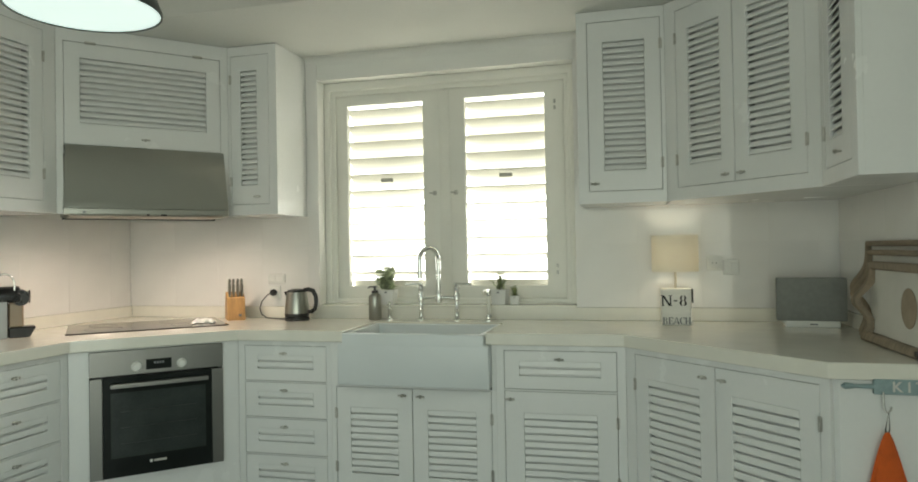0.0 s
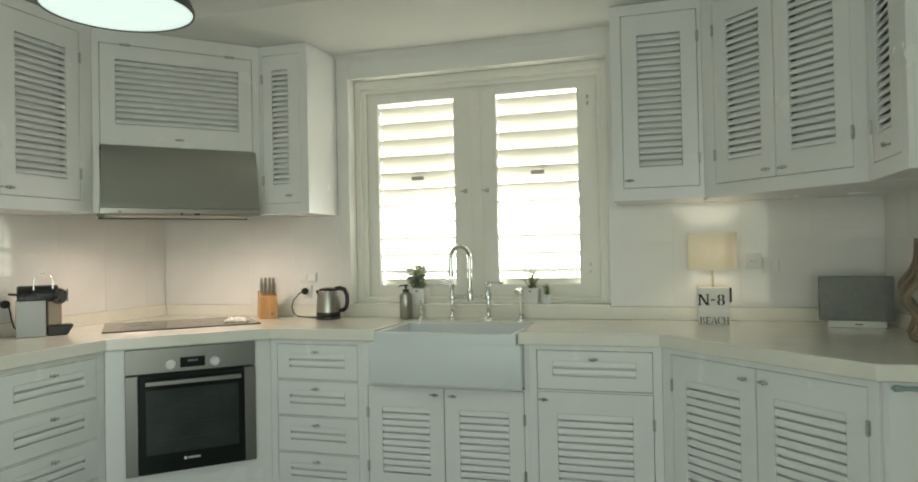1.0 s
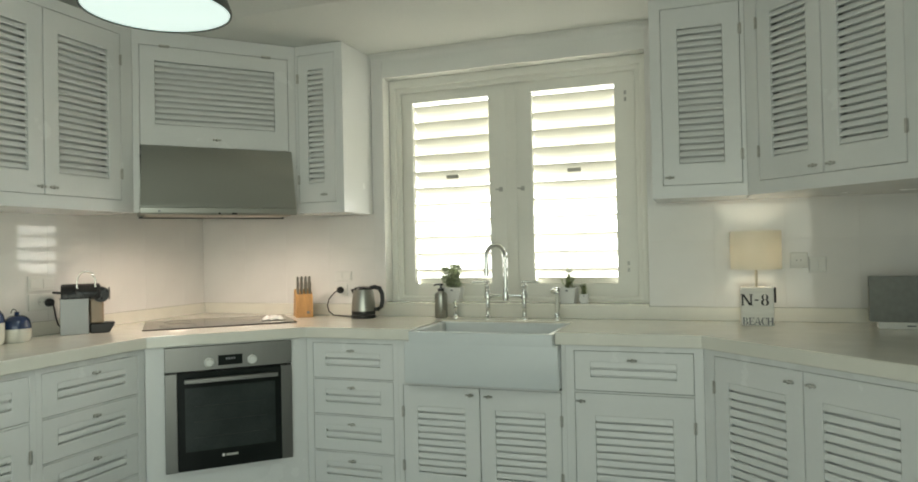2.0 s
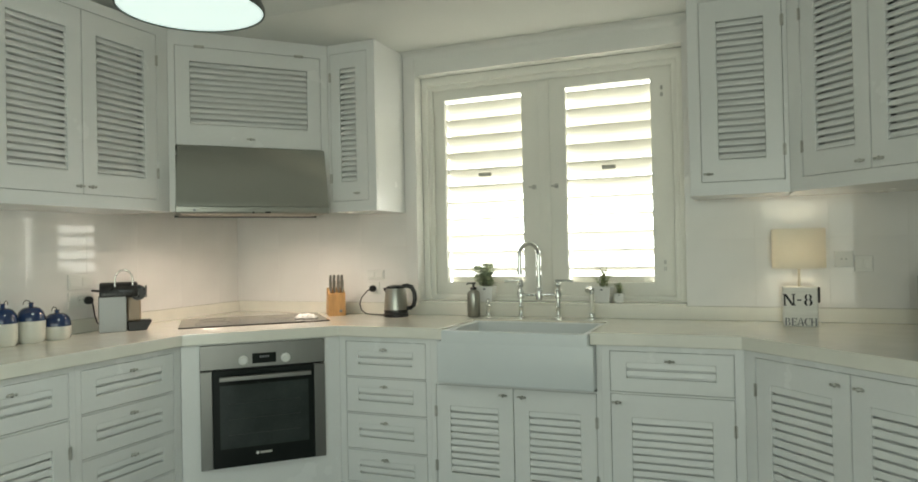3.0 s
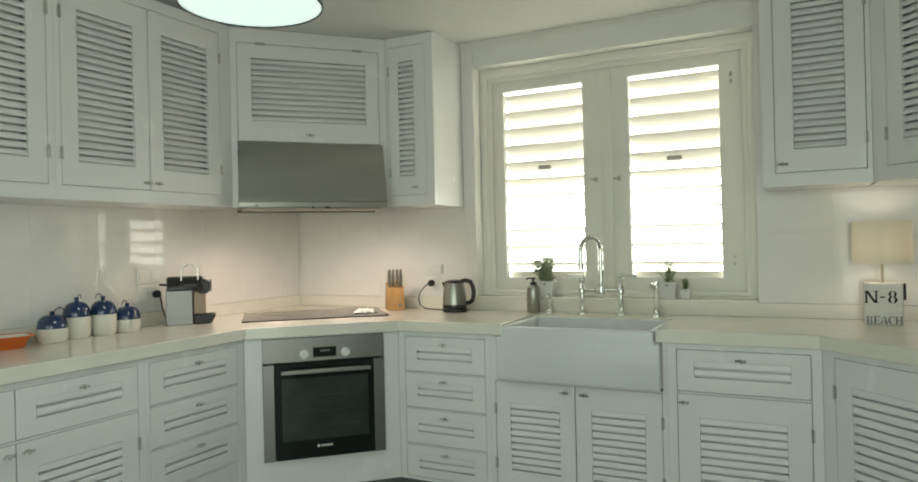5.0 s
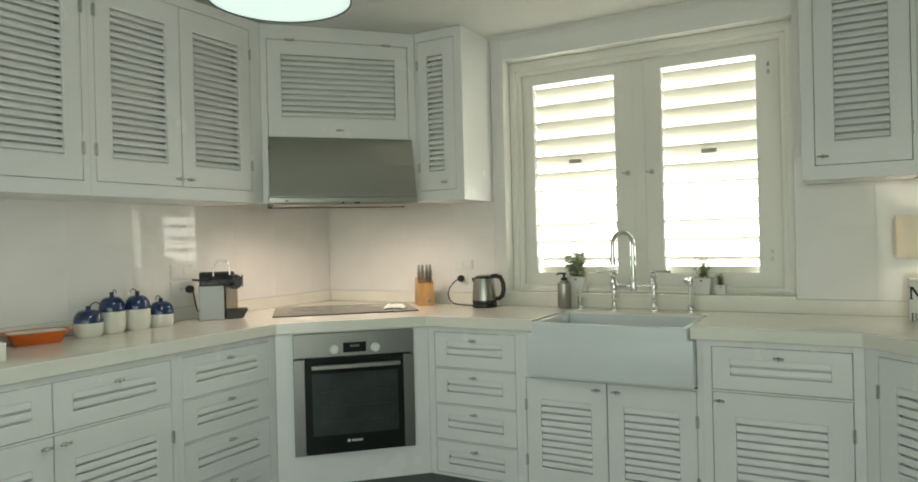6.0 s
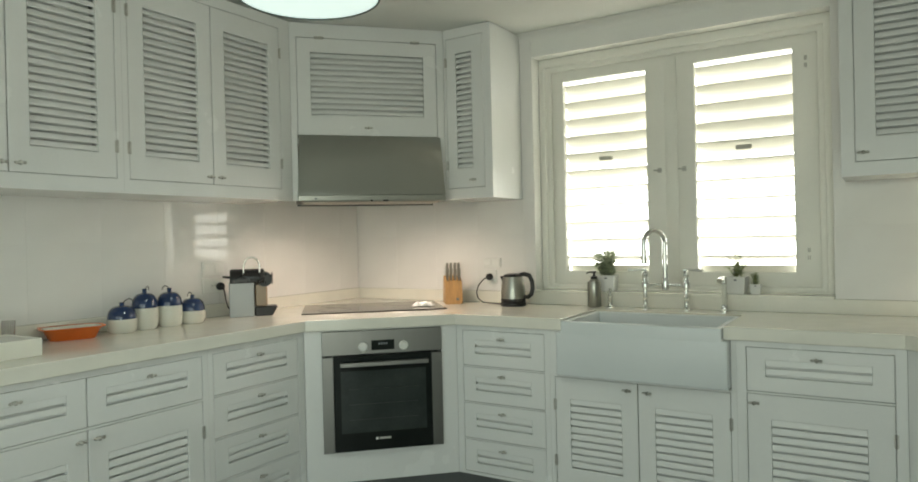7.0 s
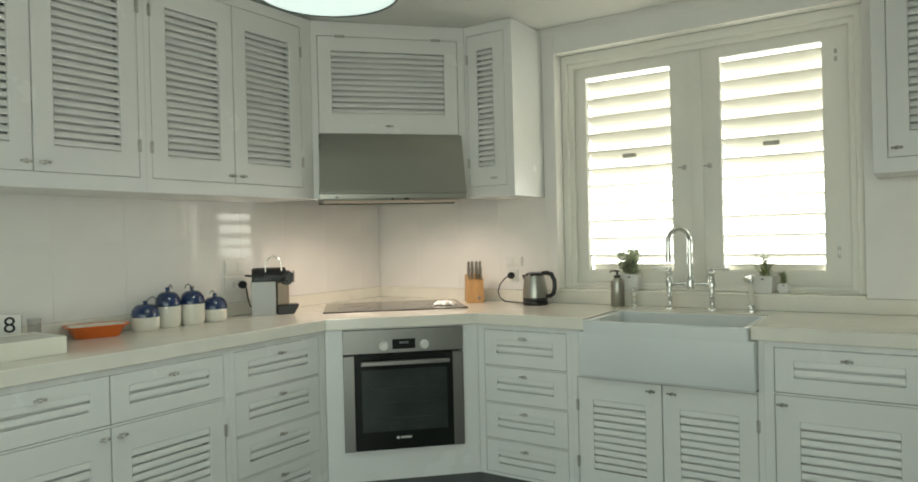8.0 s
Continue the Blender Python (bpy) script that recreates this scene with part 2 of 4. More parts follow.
for v in bm.verts:
    v.co = Vector((RIGHT + v.co.y, -v.co.x, v.co.z))
bmesh.ops.recalc_face_normals(bm, faces=bm.faces)
wall_east = structure("wall_east", bm, WALL, "white plastered side wall with an added unseen opening")
bm = B()
sheet(bm, (LEFT - 0.3, RIGHT + 0.3), (0, 5.2), [(-1.25, 1.95, 0.02, 2.4)], SOUTH - 0.3, SOUTH)
wall_south = structure("wall_south", bm, WALL, "white wall with a wide garden opening")
# ceiling: level over the worktops, then rising with the roof
bm = B()
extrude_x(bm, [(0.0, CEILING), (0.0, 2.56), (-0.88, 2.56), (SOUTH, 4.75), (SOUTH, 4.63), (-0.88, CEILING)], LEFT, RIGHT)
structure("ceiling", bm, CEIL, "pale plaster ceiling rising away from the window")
bm = B()
extrude_x(bm, [(-0.0005, CEILING - 0.0005), (-0.045, CEILING - 0.0005)] + [(-0.045 + 0.042 * math.sin(a), CEILING - 0.045 + 0.042 * math.cos(a)) for a in [math.pi / 2 * i / 6 for i in range(7)]] + [(-0.0005, CEILING - 0.045)], -0.8485, 0.7735)
structure("cove_trim", bm, WALL, "soft plaster cove between the wall and the ceiling")
bm = B()
box(bm, -120, 120, -120, 120, -0.35, -0.25)
structure("ground", bm, GROUND, "pale sunlit terrace outside")
# emissive board added outside so that the view between the slats burns out
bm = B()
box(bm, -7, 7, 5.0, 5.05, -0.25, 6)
tagged(part("backdrop", bm, SKYGLOW), "added glowing board standing in for overexposed daylight outside", "", "", "structure")

# ---------- the louvred window ----------
window = tagged(Matrixed(new("window_1"), pose(0, 0, 0)), "white wooden casement window with louvred shutters", "window", "", "structure")
bm = B()
sheet(bm, (WX0, WX1), (WZ0, WZ1), [(WX0 + 0.035, WX1 - 0.035, WZ0 + 0.012, WZ1 - 0.05)], 0.085, 0.22)
part("window_frame", bm, SASHPAINT, window, bevel=0.006, segments=2, smooth=True)
bm = B()
box(bm, WX0 - 0.0, WX1, -0.022, 0.085, WZ0 - 0.012, WZ0 + 0.004)
part("window_sill", bm, STONE, window, bevel=0.003)
bm = B()
sheet(bm, (WX0 + 0.020, WX1 - 0.020), (WZ0 + 0.008, WZ1 - 0.03), [(WX0 + 0.062, WX1 - 0.062, WZ0 + 0.034, WZ1 - 0.077)], 0.108, 0.1345)
part("stop_bead", bm, SASHPAINT, window, bevel=0.009, segments=3, smooth=True)
SLATS, PITCH, INNER = 11, 0.099, 0.165
bm = B()
box(bm, -0.243, 0.243, 0.0, 0.118, -0.003, 0.003)
slat_mesh = finish(bm, "shutter_slat", SLAT, 0.0025, segments=2)
for x0, x1, p0, p1 in ((-0.7395, -0.0345, -0.647, -0.168), (-0.0335, 0.6895, 0.088, 0.552)):
    bm = B()
    sheet(bm, (x0, x1), (0.99, 2.254), [(p0, p1, 1.08, 2.171)], 0.135, 0.185)
    sash = part("sash", bm, SASHPAINT, window, "white painted shutter sash", bevel=0.004, segments=2, smooth=True)
    wide = Matrix.Diagonal(((p1 - p0 + 0.01) / 0.486, 1, 1, 1))
    # the upper slats stand almost shut, those below the pull open more and more
    for k in range(SLATS):
        tilt = -46 if k < 4 else -40 if k == 4 else -27 if k == 5 else -14 + 3 * math.sin(k * 2.1)
        piece("slat", slat_mesh, sash, pose((p0 + p1) / 2, INNER, 2.153 - PITCH * k, tilt) @ wide)
    piece("slat", slat_mesh, sash, pose((p0 + p1) / 2, INNER + 0.05, 1.112, -80) @ wide)
    bm = B()
    box(bm, (p0 + p1) / 2 - 0.038, (p0 + p1) / 2 + 0.038, 0.158, 0.180, 1.703, 1.727)
    part("shutter_pull", bm, GREYPULL, sash, bevel=0.005, segments=2)
    if p0 > 0:
        for z in (1.171, 2.097):
            bm = B()
            for d in (-0.018, 0.018):
                tube(bm, [(0.611, 0.13, z + d - 0.010), (0.611, 0.13, z + d + 0.010)], 0.006)
            part("hinge", bm, NICKEL, sash)
    bm = B()
    bx = 0.031 if p0 > 0 else -0.098
    box(bm, bx - 0.010, bx + 0.010, 0.128, 0.135, 1.610, 1.636)
    tube(bm, [(bx - 0.028, 0.118, 1.624), (bx + 0.010, 0.118, 1.620)], 0.004)
    tube(bm, [(bx, 0.136, 1.622), (bx, 0.116, 1.622)], 0.005)
    part("latch", bm, NICKEL, sash)

bm = B()
box(bm, -0.066, -0.002, 0.1285, 0.1347, 1.012, 2.222)
part("meeting_strip", bm, SASHPAINT, window, bevel=0.003, segments=2, smooth=True)

# ---------- louvred cabinets ----------
KNOB = B()
tube(KNOB, [(0, 0.0, 0), (0, -0.014, 0)], 0.0045, 8)
tube(KNOB, [(-0.021, -0.019, 0), (-0.016, -0.019, 0), (-0.009, -0.019, 0), (-0.004, -0.019, 0), (0, -0.019, 0), (0.004, -0.019, 0), (0.009, -0.019, 0), (0.016, -0.019, 0), (0.021, -0.019, 0)],
     [0.003, 0.0058, 0.0035, 0.0065, 0.009, 0.0065, 0.0035, 0.0058, 0.003], 10)
knob_mesh = finish(KNOB, "knob", NICKEL, smooth=True)
HINGE = B()
tube(HINGE, [(0, -0.004, -0.026), (0, -0.004, 0.026)], 0.0042, 8)
box(HINGE, -0.008, 0.008, -0.0015, 0.0, -0.024, 0.024)
hinge_mesh = finish(HINGE, "hinge", NICKEL)
louvre_meshes = {}


def louvre(width, height, tilt):
    key = (round(width, 3), round(height, 4), tilt)
    if key not in louvre_meshes:
        q = B()
        box(q, -width / 2, width / 2, -0.003, 0.003, -height / 2, height / 2)
        louvre_meshes[key] = finish(q, "slat", PAINT, 0.0015)
    return louvre_meshes[key]


def front(unit, kind, x0, x1, z0, z1, knob=None, hinge="", stile=0.075, rail=0.1, hole=None, pitch=0.0293):
    """An inset door or drawer front with a louvred field, its slats, knob and hinges."""
    g = 0.0022
    hx0, hx1, hz0, hz1 = hole or (x0 + stile, x1 - stile, z0 + rail, z1 - rail)
    q = B()
    sheet(q, (x0 + g, x1 - g), (z0 + g, z1 - g), [(hx0, hx1, hz0, hz1)], 0.001, 0.021)
    door = part(kind, q, PAINT, unit, bevel=0.0016)
    n = max(1, round((hz1 - hz0) / pitch))
    step = (hz1 - hz0) / n
    # share of the pitch, tilt, depth and lift of the slats: closer on the wall units, more open below
    share, tilt, deep, lift, back = (0.70, -4, 0.004, 0.15, 0.0195) if kind == "drawer_front" else (0.85, -28, 0.0115, 0.0, 0.055) if pitch < 0.03 else (0.75, -4, 0.006, 0.10, 0.028)
    data = louvre(hx1 - hx0 - 0.001, step * share, tilt)
    for k in range(n):
        piece("slat", data, door, pose((hx0 + hx1) / 2, deep, hz0 + step * (k + 0.5 + lift), tilt))
    q = B()
    box(q, hx0 - 0.004, hx1 + 0.004, max(back, 0.0212), max(back, 0.0212) + 0.008, hz0 - 0.004, hz1 + 0.004)
    if back < 0.021:
        box(q, hx0 + 0.0005, hx1 - 0.0005, back, 0.0211, hz0 + 0.0005, hz1 - 0.0005)
    part("backing_panel", q, PAINT, door)
    if knob:
        piece("knob", knob_mesh, door, pose(knob[0], 0.001, knob[1]))
    if hinge in ("l", "r"):
        hx = x0 if hinge == "l" else x1
        for z in (z0 + 0.13, z1 - 0.13):
            piece("hinge", hinge_mesh, door, pose(hx, 0.0, z))
    if hinge == "t":
        for x in (x0 + 0.12, x1 - 0.12):
            piece("hinge", hinge_mesh, door, pose(x, 0.0, z1, 0, 90, 0))
    return door


def cabinet(name, m, w, depth, z0, z1, fronts, label, plan=None, holes=(), group="", inner=None):
    """A cabinet unit in its own frame: x along its face, y into it. plan: its outline where it is no plain box."""
    unit = thing(name, m, label, "cabinet", group)
    q = B()
    sheet(q, (0, w), (z0, z1), [f[1:5] for f in fronts] + list(holes), 0.0, 0.02)
    part("face_frame", q, PAINT, unit, bevel=0.0012)
    plan = plan or [(0, 0.02), (w, 0.02), (w, depth), (0, depth)]
    t, z0 = 0.016, inner or z0
    for nm, lo, hi in (("bottom_panel", z0, z0 + t), ("top_panel", z1 - t, z1 - 0.001)):
        q = B()
        prism(q, plan, lo, hi)
        part(nm, q, PAINT, unit)
    for i in range(1, len(plan)):
        a, b = Vector(plan[i]), Vector(plan[(i + 1) % len(plan)])
        d = (b - a).normalized()
        nrm = Vector((-d.y, d.x)) * t
        if i > 1 and abs(d.dot((a - Vector(plan[i - 1])).normalized())) < 0.3:
            a = a + d * (t + 0.0003)
        q = B()
        prism(q, [a, b, b + nrm, a + nrm], z0 + t, z1 - t)
        part("back_panel" if i == 2 and len(plan) == 4 else "side_panel", q, PAINT, unit)
    for f in fronts:
        front(unit, f[0], *f[1:5], **f[5])
    return unit


def drawer(x0, x1, z0, z1, side=0.072):
    return ("drawer_front", x0, x1, z0, z1, dict(knob=((x0 + x1) / 2, z1 - 0.037), hole=(x0 + side, x1 - side, z1 - 0.118, z1 - 0.05), pitch=0.034))


ROWS = ((0.641, 0.82), (0.458, 0.635), (0.274, 0.452), (0.105, 0.268))
LOW, TOP, PLINTH = 0.09, 0.843, 0.0


def local(m, pts):
    inv = m.inverted()
    return [tuple((inv @ Vector((x, y, 0)))[:2]) for x, y in pts]


BASE = "base cabinets"
# back run, under the window
cabinet("drawer_cabinet", pose(-0.947, -0.6, 0), 0.517, 0.58, LOW, TOP, [drawer(0.036, 0.49, *r) for r in ROWS],
        "white painted base cabinet with four louvred drawers", group=BASE)
m = pose(-0.43, -0.6, 0)
sink_unit = cabinet("sink_cabinet", m, 0.83, 0.58, LOW, 0.634, [
    ("door", 0.024, 0.418, 0.105, 0.626, dict(knob=(0.372, 0.594), hinge="l", pitch=0.0335)),
    ("door", 0.418, 0.806, 0.105, 0.626, dict(knob=(0.463, 0.592), hinge="r", pitch=0.0335))],
    "white sink base cabinet with two louvred doors", group=BASE)
for x0, x1 in ((0.0, 0.051), (0.809, 0.83)):
    bm = B()
    box(bm, x0, x1, 0, 0.02, 0.634, TOP)
    part("stile", bm, PAINT, sink_unit)
cabinet("drawer_cabinet", pose(0.40, -0.6, 0), 0.586, 0.58, LOW, TOP, [
    drawer(0.037, 0.548, 0.641, 0.82),
    ("door", 0.037, 0.548, 0.105, 0.633, dict(knob=(0.066, 0.597), hinge="r", stile=0.09, pitch=0.0335))],
    "white base cabinet with one drawer over a louvred door", group=BASE)
# corner unit with two doors and the end panel
m = pose(0.986, -0.6, 0, 0, 0, -45)
cabinet("corner_cabinet", m, 0.931, 0.5, LOW, TOP, [
    ("door", 0.055, 0.475, 0.105, 0.82, dict(knob=(0.43, 0.775), hinge="l", pitch=0.0335)),
    ("door", 0.475, 0.896, 0.105, 0.82, dict(knob=(0.52, 0.775), hinge="r", pitch=0.0335))],
    "white angled corner cabinet with two louvred doors",
    plan=local(m, [(1.0001, -0.5859), (1.6583, -1.2441), (1.672, -1.258), (2.008, -1.258), (2.008, -0.002), (0.988, -0.002)]), group=BASE)
# oven housing across the other corner
m_oven = pose(-1.494, -1.1285, 0, 0, 0, 44.0)
cabinet("oven_housing", m_oven, 0.7606, 0.5, LOW, TOP, [], "white angled corner housing round the oven",
        plan=local(m_oven, [(-1.508, -1.114), (-0.961, -0.586), (-0.949, -0.002), (-2.092, -0.002), (-2.092, -1.127)]),
        holes=[(0.084, 0.678, 0.25, 0.834)], group=BASE)
# left run
cabinet("drawer_cabinet", pose(-1.494, -1.69, 0, 0, 0, 90), 0.5605, 0.58, LOW, TOP, [drawer(0.026, 0.52, *r) for r in ROWS],
        "white base cabinet with four louvred drawers", group=BASE)
cabinet("drawer_cabinet", pose(-1.494, -2.72, 0, 0, 0, 90), 1.03, 0.58, LOW, TOP, [
    drawer(0.03, 0.518, 0.641, 0.82), drawer(0.518, 1.004, 0.641, 0.82),
    ("door", 0.03, 0.518, 0.105, 0.633, dict(knob=(0.485, 0.598), hinge="l", pitch=0.0335)),
    ("door", 0.518, 1.004, 0.105, 0.633, dict(knob=(0.551, 0.598), hinge="r", pitch=0.0335))],
    "white base cabinet with two drawers over two louvred doors", group=BASE)
bm = B()
prism(bm, [(-2.09, -3.2), (-1.55, -3.2), (-1.55, -1.15), (-0.968, -0.545), (0.965, -0.545), (1.64, -1.2), (2.0, -1.2), (2.0, -0.01), (-2.09, -0.01)], 0.0, 0.089)
structure("plinth", bm, FLOOR, "dark grey recessed plinth under the cabinets")

UPPER = "wall cabinets"
UZ0, UZ1, DZ0, DZ1 = 1.50, 2.438, 1.558, 2.386
cabinet("wall_cabinet", pose(-1.15, -0.352, 0), 0.30, 0.352, UZ0, UZ1, [
    ("door", 0.016, 0.252, DZ0, DZ1, dict(knob=(0.185, 1.60), hinge="l", hole=(0.078, 0.178, 1.665, 2.30)))],
    "narrow white wall cabinet with a louvred door", group=UPPER)
m_hood = pose(-1.71, -0.965, 0, 0, 0, 47.6)
cabinet("hood_cabinet", m_hood, 0.83, 0.4, UZ0, UZ1, [
    ("door", 0.032, 0.79, 1.846, 2.362, dict(knob=(0.405, 1.888), hinge="t", hole=(0.105, 0.715, 1.955, 2.285)))],
    "white angled corner cabinet with a flap door above the hood",
    plan=local(m_hood, [(-1.7248, -0.9515), (-1.1648, -0.3383), (-1.152, -0.002), (-2.092, -0.002), (-2.092, -0.963)]), holes=[(0.03, 0.792, UZ0, 1.8445)], inner=1.80, group=UPPER)
cabinet("wall_cabinet", pose(-1.71, -1.904, 0, 0, 0, 90), 0.939, 0.382, UZ0, UZ1, [
    ("door", 0.026, 0.443, DZ0, DZ1, dict(knob=(0.415, 1.592), hinge="l")),
    ("door", 0.443, 0.866, DZ0, DZ1, dict(knob=(0.475, 1.592), hinge="r"))],
    "white wall cabinet with two louvred doors", group=UPPER)
cabinet("wall_cabinet", pose(-1.71, -2.80, 0, 0, 0, 90), 0.896, 0.382, UZ0, UZ1, [
    ("door", 0.03, 0.461, DZ0, DZ1, dict(knob=(0.43, 1.592), hinge="l")),
    ("door", 0.461, 0.868, DZ0, DZ1, dict(knob=(0.492, 1.592), hinge="r"))],
    "white wall cabinet with two louvred doors", group=UPPER)
cabinet("wall_cabinet", pose(0.775, -0.33, 0), 0.415, 0.328, UZ0, UZ1, [
    ("door", 0.05, 0.396, DZ0, DZ1, dict(knob=(0.08, 1.595), hinge="r"))],
    "white wall cabinet with one louvred door", group=UPPER)
m = pose(1.19, -0.33, 0, 0, 0, -47.2)
cabinet("wall_cabinet", m, 0.7835, 0.3, UZ0, UZ1, [
    ("door", 0.066, 0.388, DZ0, DZ1, dict(knob=(0.352, 1.592), hinge="l", stile=0.07)),
    ("door", 0.388, 0.726, DZ0, DZ1, dict(knob=(0.432, 1.592), hinge="r", stile=0.07))],
    "white angled corner wall cabinet with two louvred doors",
    plan=local(m, [(1.2047, -0.3164), (1.7367, -0.8914), (2.008, -0.903), (2.008, -0.002), (1.192, -0.002)]), group=UPPER)
cabinet("wall_cabinet", pose(1.722, -0.906, 0, 0, 0, -90), 0.434, 0.286, UZ0, UZ1, [
    ("door", 0.05, 0.37, DZ0, DZ1, dict(knob=(0.25, 1.60), hinge="l", hole=(0.115, 0.265, 1.655, 2.30)))],
    "narrow white wall cabinet with a louvred door beside the wall", group=UPPER)

# ---------- worktop and upstand ----------
bm = B()
prism(bm, [(-2.092, -0.002), (-2.092, -3.2), (-1.475, -3.2), (-1.475, -1.139), (-0.939, -0.62), (-0.36, -0.62), (-0.36, -0.19), (0.355, -0.19),
           (0.355, -0.62), (0.98, -0.62), (1.638, -1.272), (2.008, -1.272), (2.008, -0.002)], 0.845, 0.9)
worktop = thing("worktop", pose(0, 0, 0), "glossy off-white worktop running round the kitchen", "worktop")
part("slab", bm, STONE, worktop, bevel=0.004, segments=2)
for x0, x1, y0, y1 in ((-2.072, 1.988, -0.02, -0.002), (-2.092, -2.0725, -3.2, -0.002), (1.9885, 2.008, -1.272, -0.002)):
    bm = B()
    box(bm, x0, x1, y0, y1, 0.9003, 0.968)
    part("upstand", bm, STONE, worktop, bevel=0.002)

# ---------- sink ----------
sink = thing("butler_sink", pose(0, 0, 0), "white fireclay butler sink with a deep apron front", "sink")
bm = B()
rings = []
for x, y0, y1, z in ((0.376, -0.649, -0.165, 0.642), (0.376, -0.649, -0.165, 0.842), (0.352, -0.649, -0.193, 0.8425), (0.352, -0.649, -0.193, 0.894),
                     (0.326, -0.622, -0.215, 0.894), (0.312, -0.610, -0.225, 0.675)):
    rings.append([bm.verts.new(p) for p in ((-x, y0, z), (x, y0, z), (x, y1, z), (-x, y1, z))])
for a, b in zip(rings, rings[1:]):
    for i in range(4):
        j = (i + 1) % 4
        bm.faces.new((a[i], a[j], b[j], b[i]))
bm.faces.new(rings[0][::-1])
bm.faces.new(rings[-1])
part("basin", bm, CERAMIC, sink, bevel=0.007, segments=3, smooth=True)
bm = B()
lathe(bm, [(0, 0.6755), (0.045, 0.676), (0.05, 0.679), (0.03, 0.679), (0, 0.677)], 0, -0.42, 20)
part("drain", bm, CHROME, sink, smooth=True)

# ---------- taps ----------
tap = thing("bridge_tap", pose(-0.024, -0.075, 0.9), "chrome bridge mixer tap with a swan neck and lever handles", "tap")
for s in (-1, 1):
    x = 0.103 * s
    bm = B()
    lathe(bm, [(0, 0), (0.027, 0), (0.027, 0.004), (0.017, 0.01), (0.012, 0.02), (0.011, 0.05), (0.015, 0.058), (0.011, 0.066), (0.011, 0.105), (0.018, 0.112), (0.019, 0.14), (0.014, 0.15),
               (0.012, 0.165), (0.017, 0.172), (0.017, 0.182), (0.009, 0.19), (0, 0.192)], x, 0, 18)
    part("pillar", bm, CHROME, tap, smooth=True)
    bm = B()
    tube(bm, [(x - 0.012 * s, -0.002, 0.199), (x + 0.012 * s, -0.004, 0.201), (x + 0.045 * s, -0.008, 0.201), (x + 0.085 * s, -0.012, 0.199)], [0.008, 0.0065, 0.006, 0.0085])
    part("lever", bm, CHROME, tap, smooth=True)
bm = B()
tube(bm, [(-0.1, 0, 0.125), (-0.03, 0, 0.125), (0.03, 0, 0.125), (0.1, 0, 0.125)], 0.0095, 12)
part("bridge", bm, CHROME, tap, smooth=True)
bm = B()
lathe(bm, [(0, 0.10), (0.017, 0.10), (0.019, 0.125), (0.017, 0.15), (0.013, 0.165), (0, 0.166)], 0, 0, 16)
part("hub", bm, CHROME, tap, smooth=True)
bm = B()
SX, SY = -0.55, -0.835
neck = [(0, 0, 0.15), (0, 0, 0.22), (0, 0, 0.30)]
neck += [(SX * 0.066 * (1 - math.cos(a)), SY * 0.066 * (1 - math.cos(a)), 0.335 + 0.066 * math.sin(a)) for a in [math.pi * k / 12 for k in range(13)]]
neck += [(SX * 0.132, SY * 0.132, 0.29), (SX * 0.132, SY * 0.132, 0.235)]
tube(bm, neck, [0.0125] * (len(neck) - 2) + [0.0135, 0.0155], 14)
part("spout", bm, CHROME, tap, smooth=True)

dispenser = thing("soap_dispenser", pose(-0.318, -0.065, 0.9), "small chrome soap dispenser beside the sink", "dispenser")
bm = B()
lathe(bm, [(0, 0), (0.024, 0), (0.024, 0.004), (0.013, 0.012), (0.011, 0.05), (0.014, 0.055), (0.014, 0.062), (0.006, 0.068), (0.006, 0.09), (0.009, 0.098), (0, 0.104)], 0, 0, 16)
part("pump_body", bm, CHROME, dispenser, smooth=True)
bm = B()
tube(bm, [(0, 0, 0.085), (0, -0.03, 0.087), (0, -0.042, 0.078)], 0.004)
part("nozzle", bm, CHROME, dispenser, smooth=True)

spray = thing("hand_spray", pose(0.257, -0.07, 0.9), "white handled chrome rinse spray beside the sink", "tap")
bm = B()
lathe(bm, [(0, 0), (0.027, 0), (0.027, 0.005), (0.016, 0.012), (0.015, 0.03), (0.012, 0.034), (0, 0.034)], 0, 0, 16)
part("socket", bm, CHROME, spray, smooth=True)
bm = B()
lathe(bm, [(0, 0.033), (0.010, 0.034), (0.013, 0.07), (0.012, 0.115), (0.01, 0.132), (0, 0.132)], 0, 0, 16)
part("handle", bm, CREAM, spray, "white ceramic handle", smooth=True)
bm = B()
lathe(bm, [(0, 0.131), (0.012, 0.132), (0.014, 0.15), (0.012, 0.168), (0, 0.172)], 0, 0, 16)
tube(bm, [(0, 0, 0.155), (-0.01, -0.02, 0.157), (-0.014, -0.034, 0.15)], [0.010, 0.012, 0.015])
part("head", bm, CHROME, spray, smooth=True)

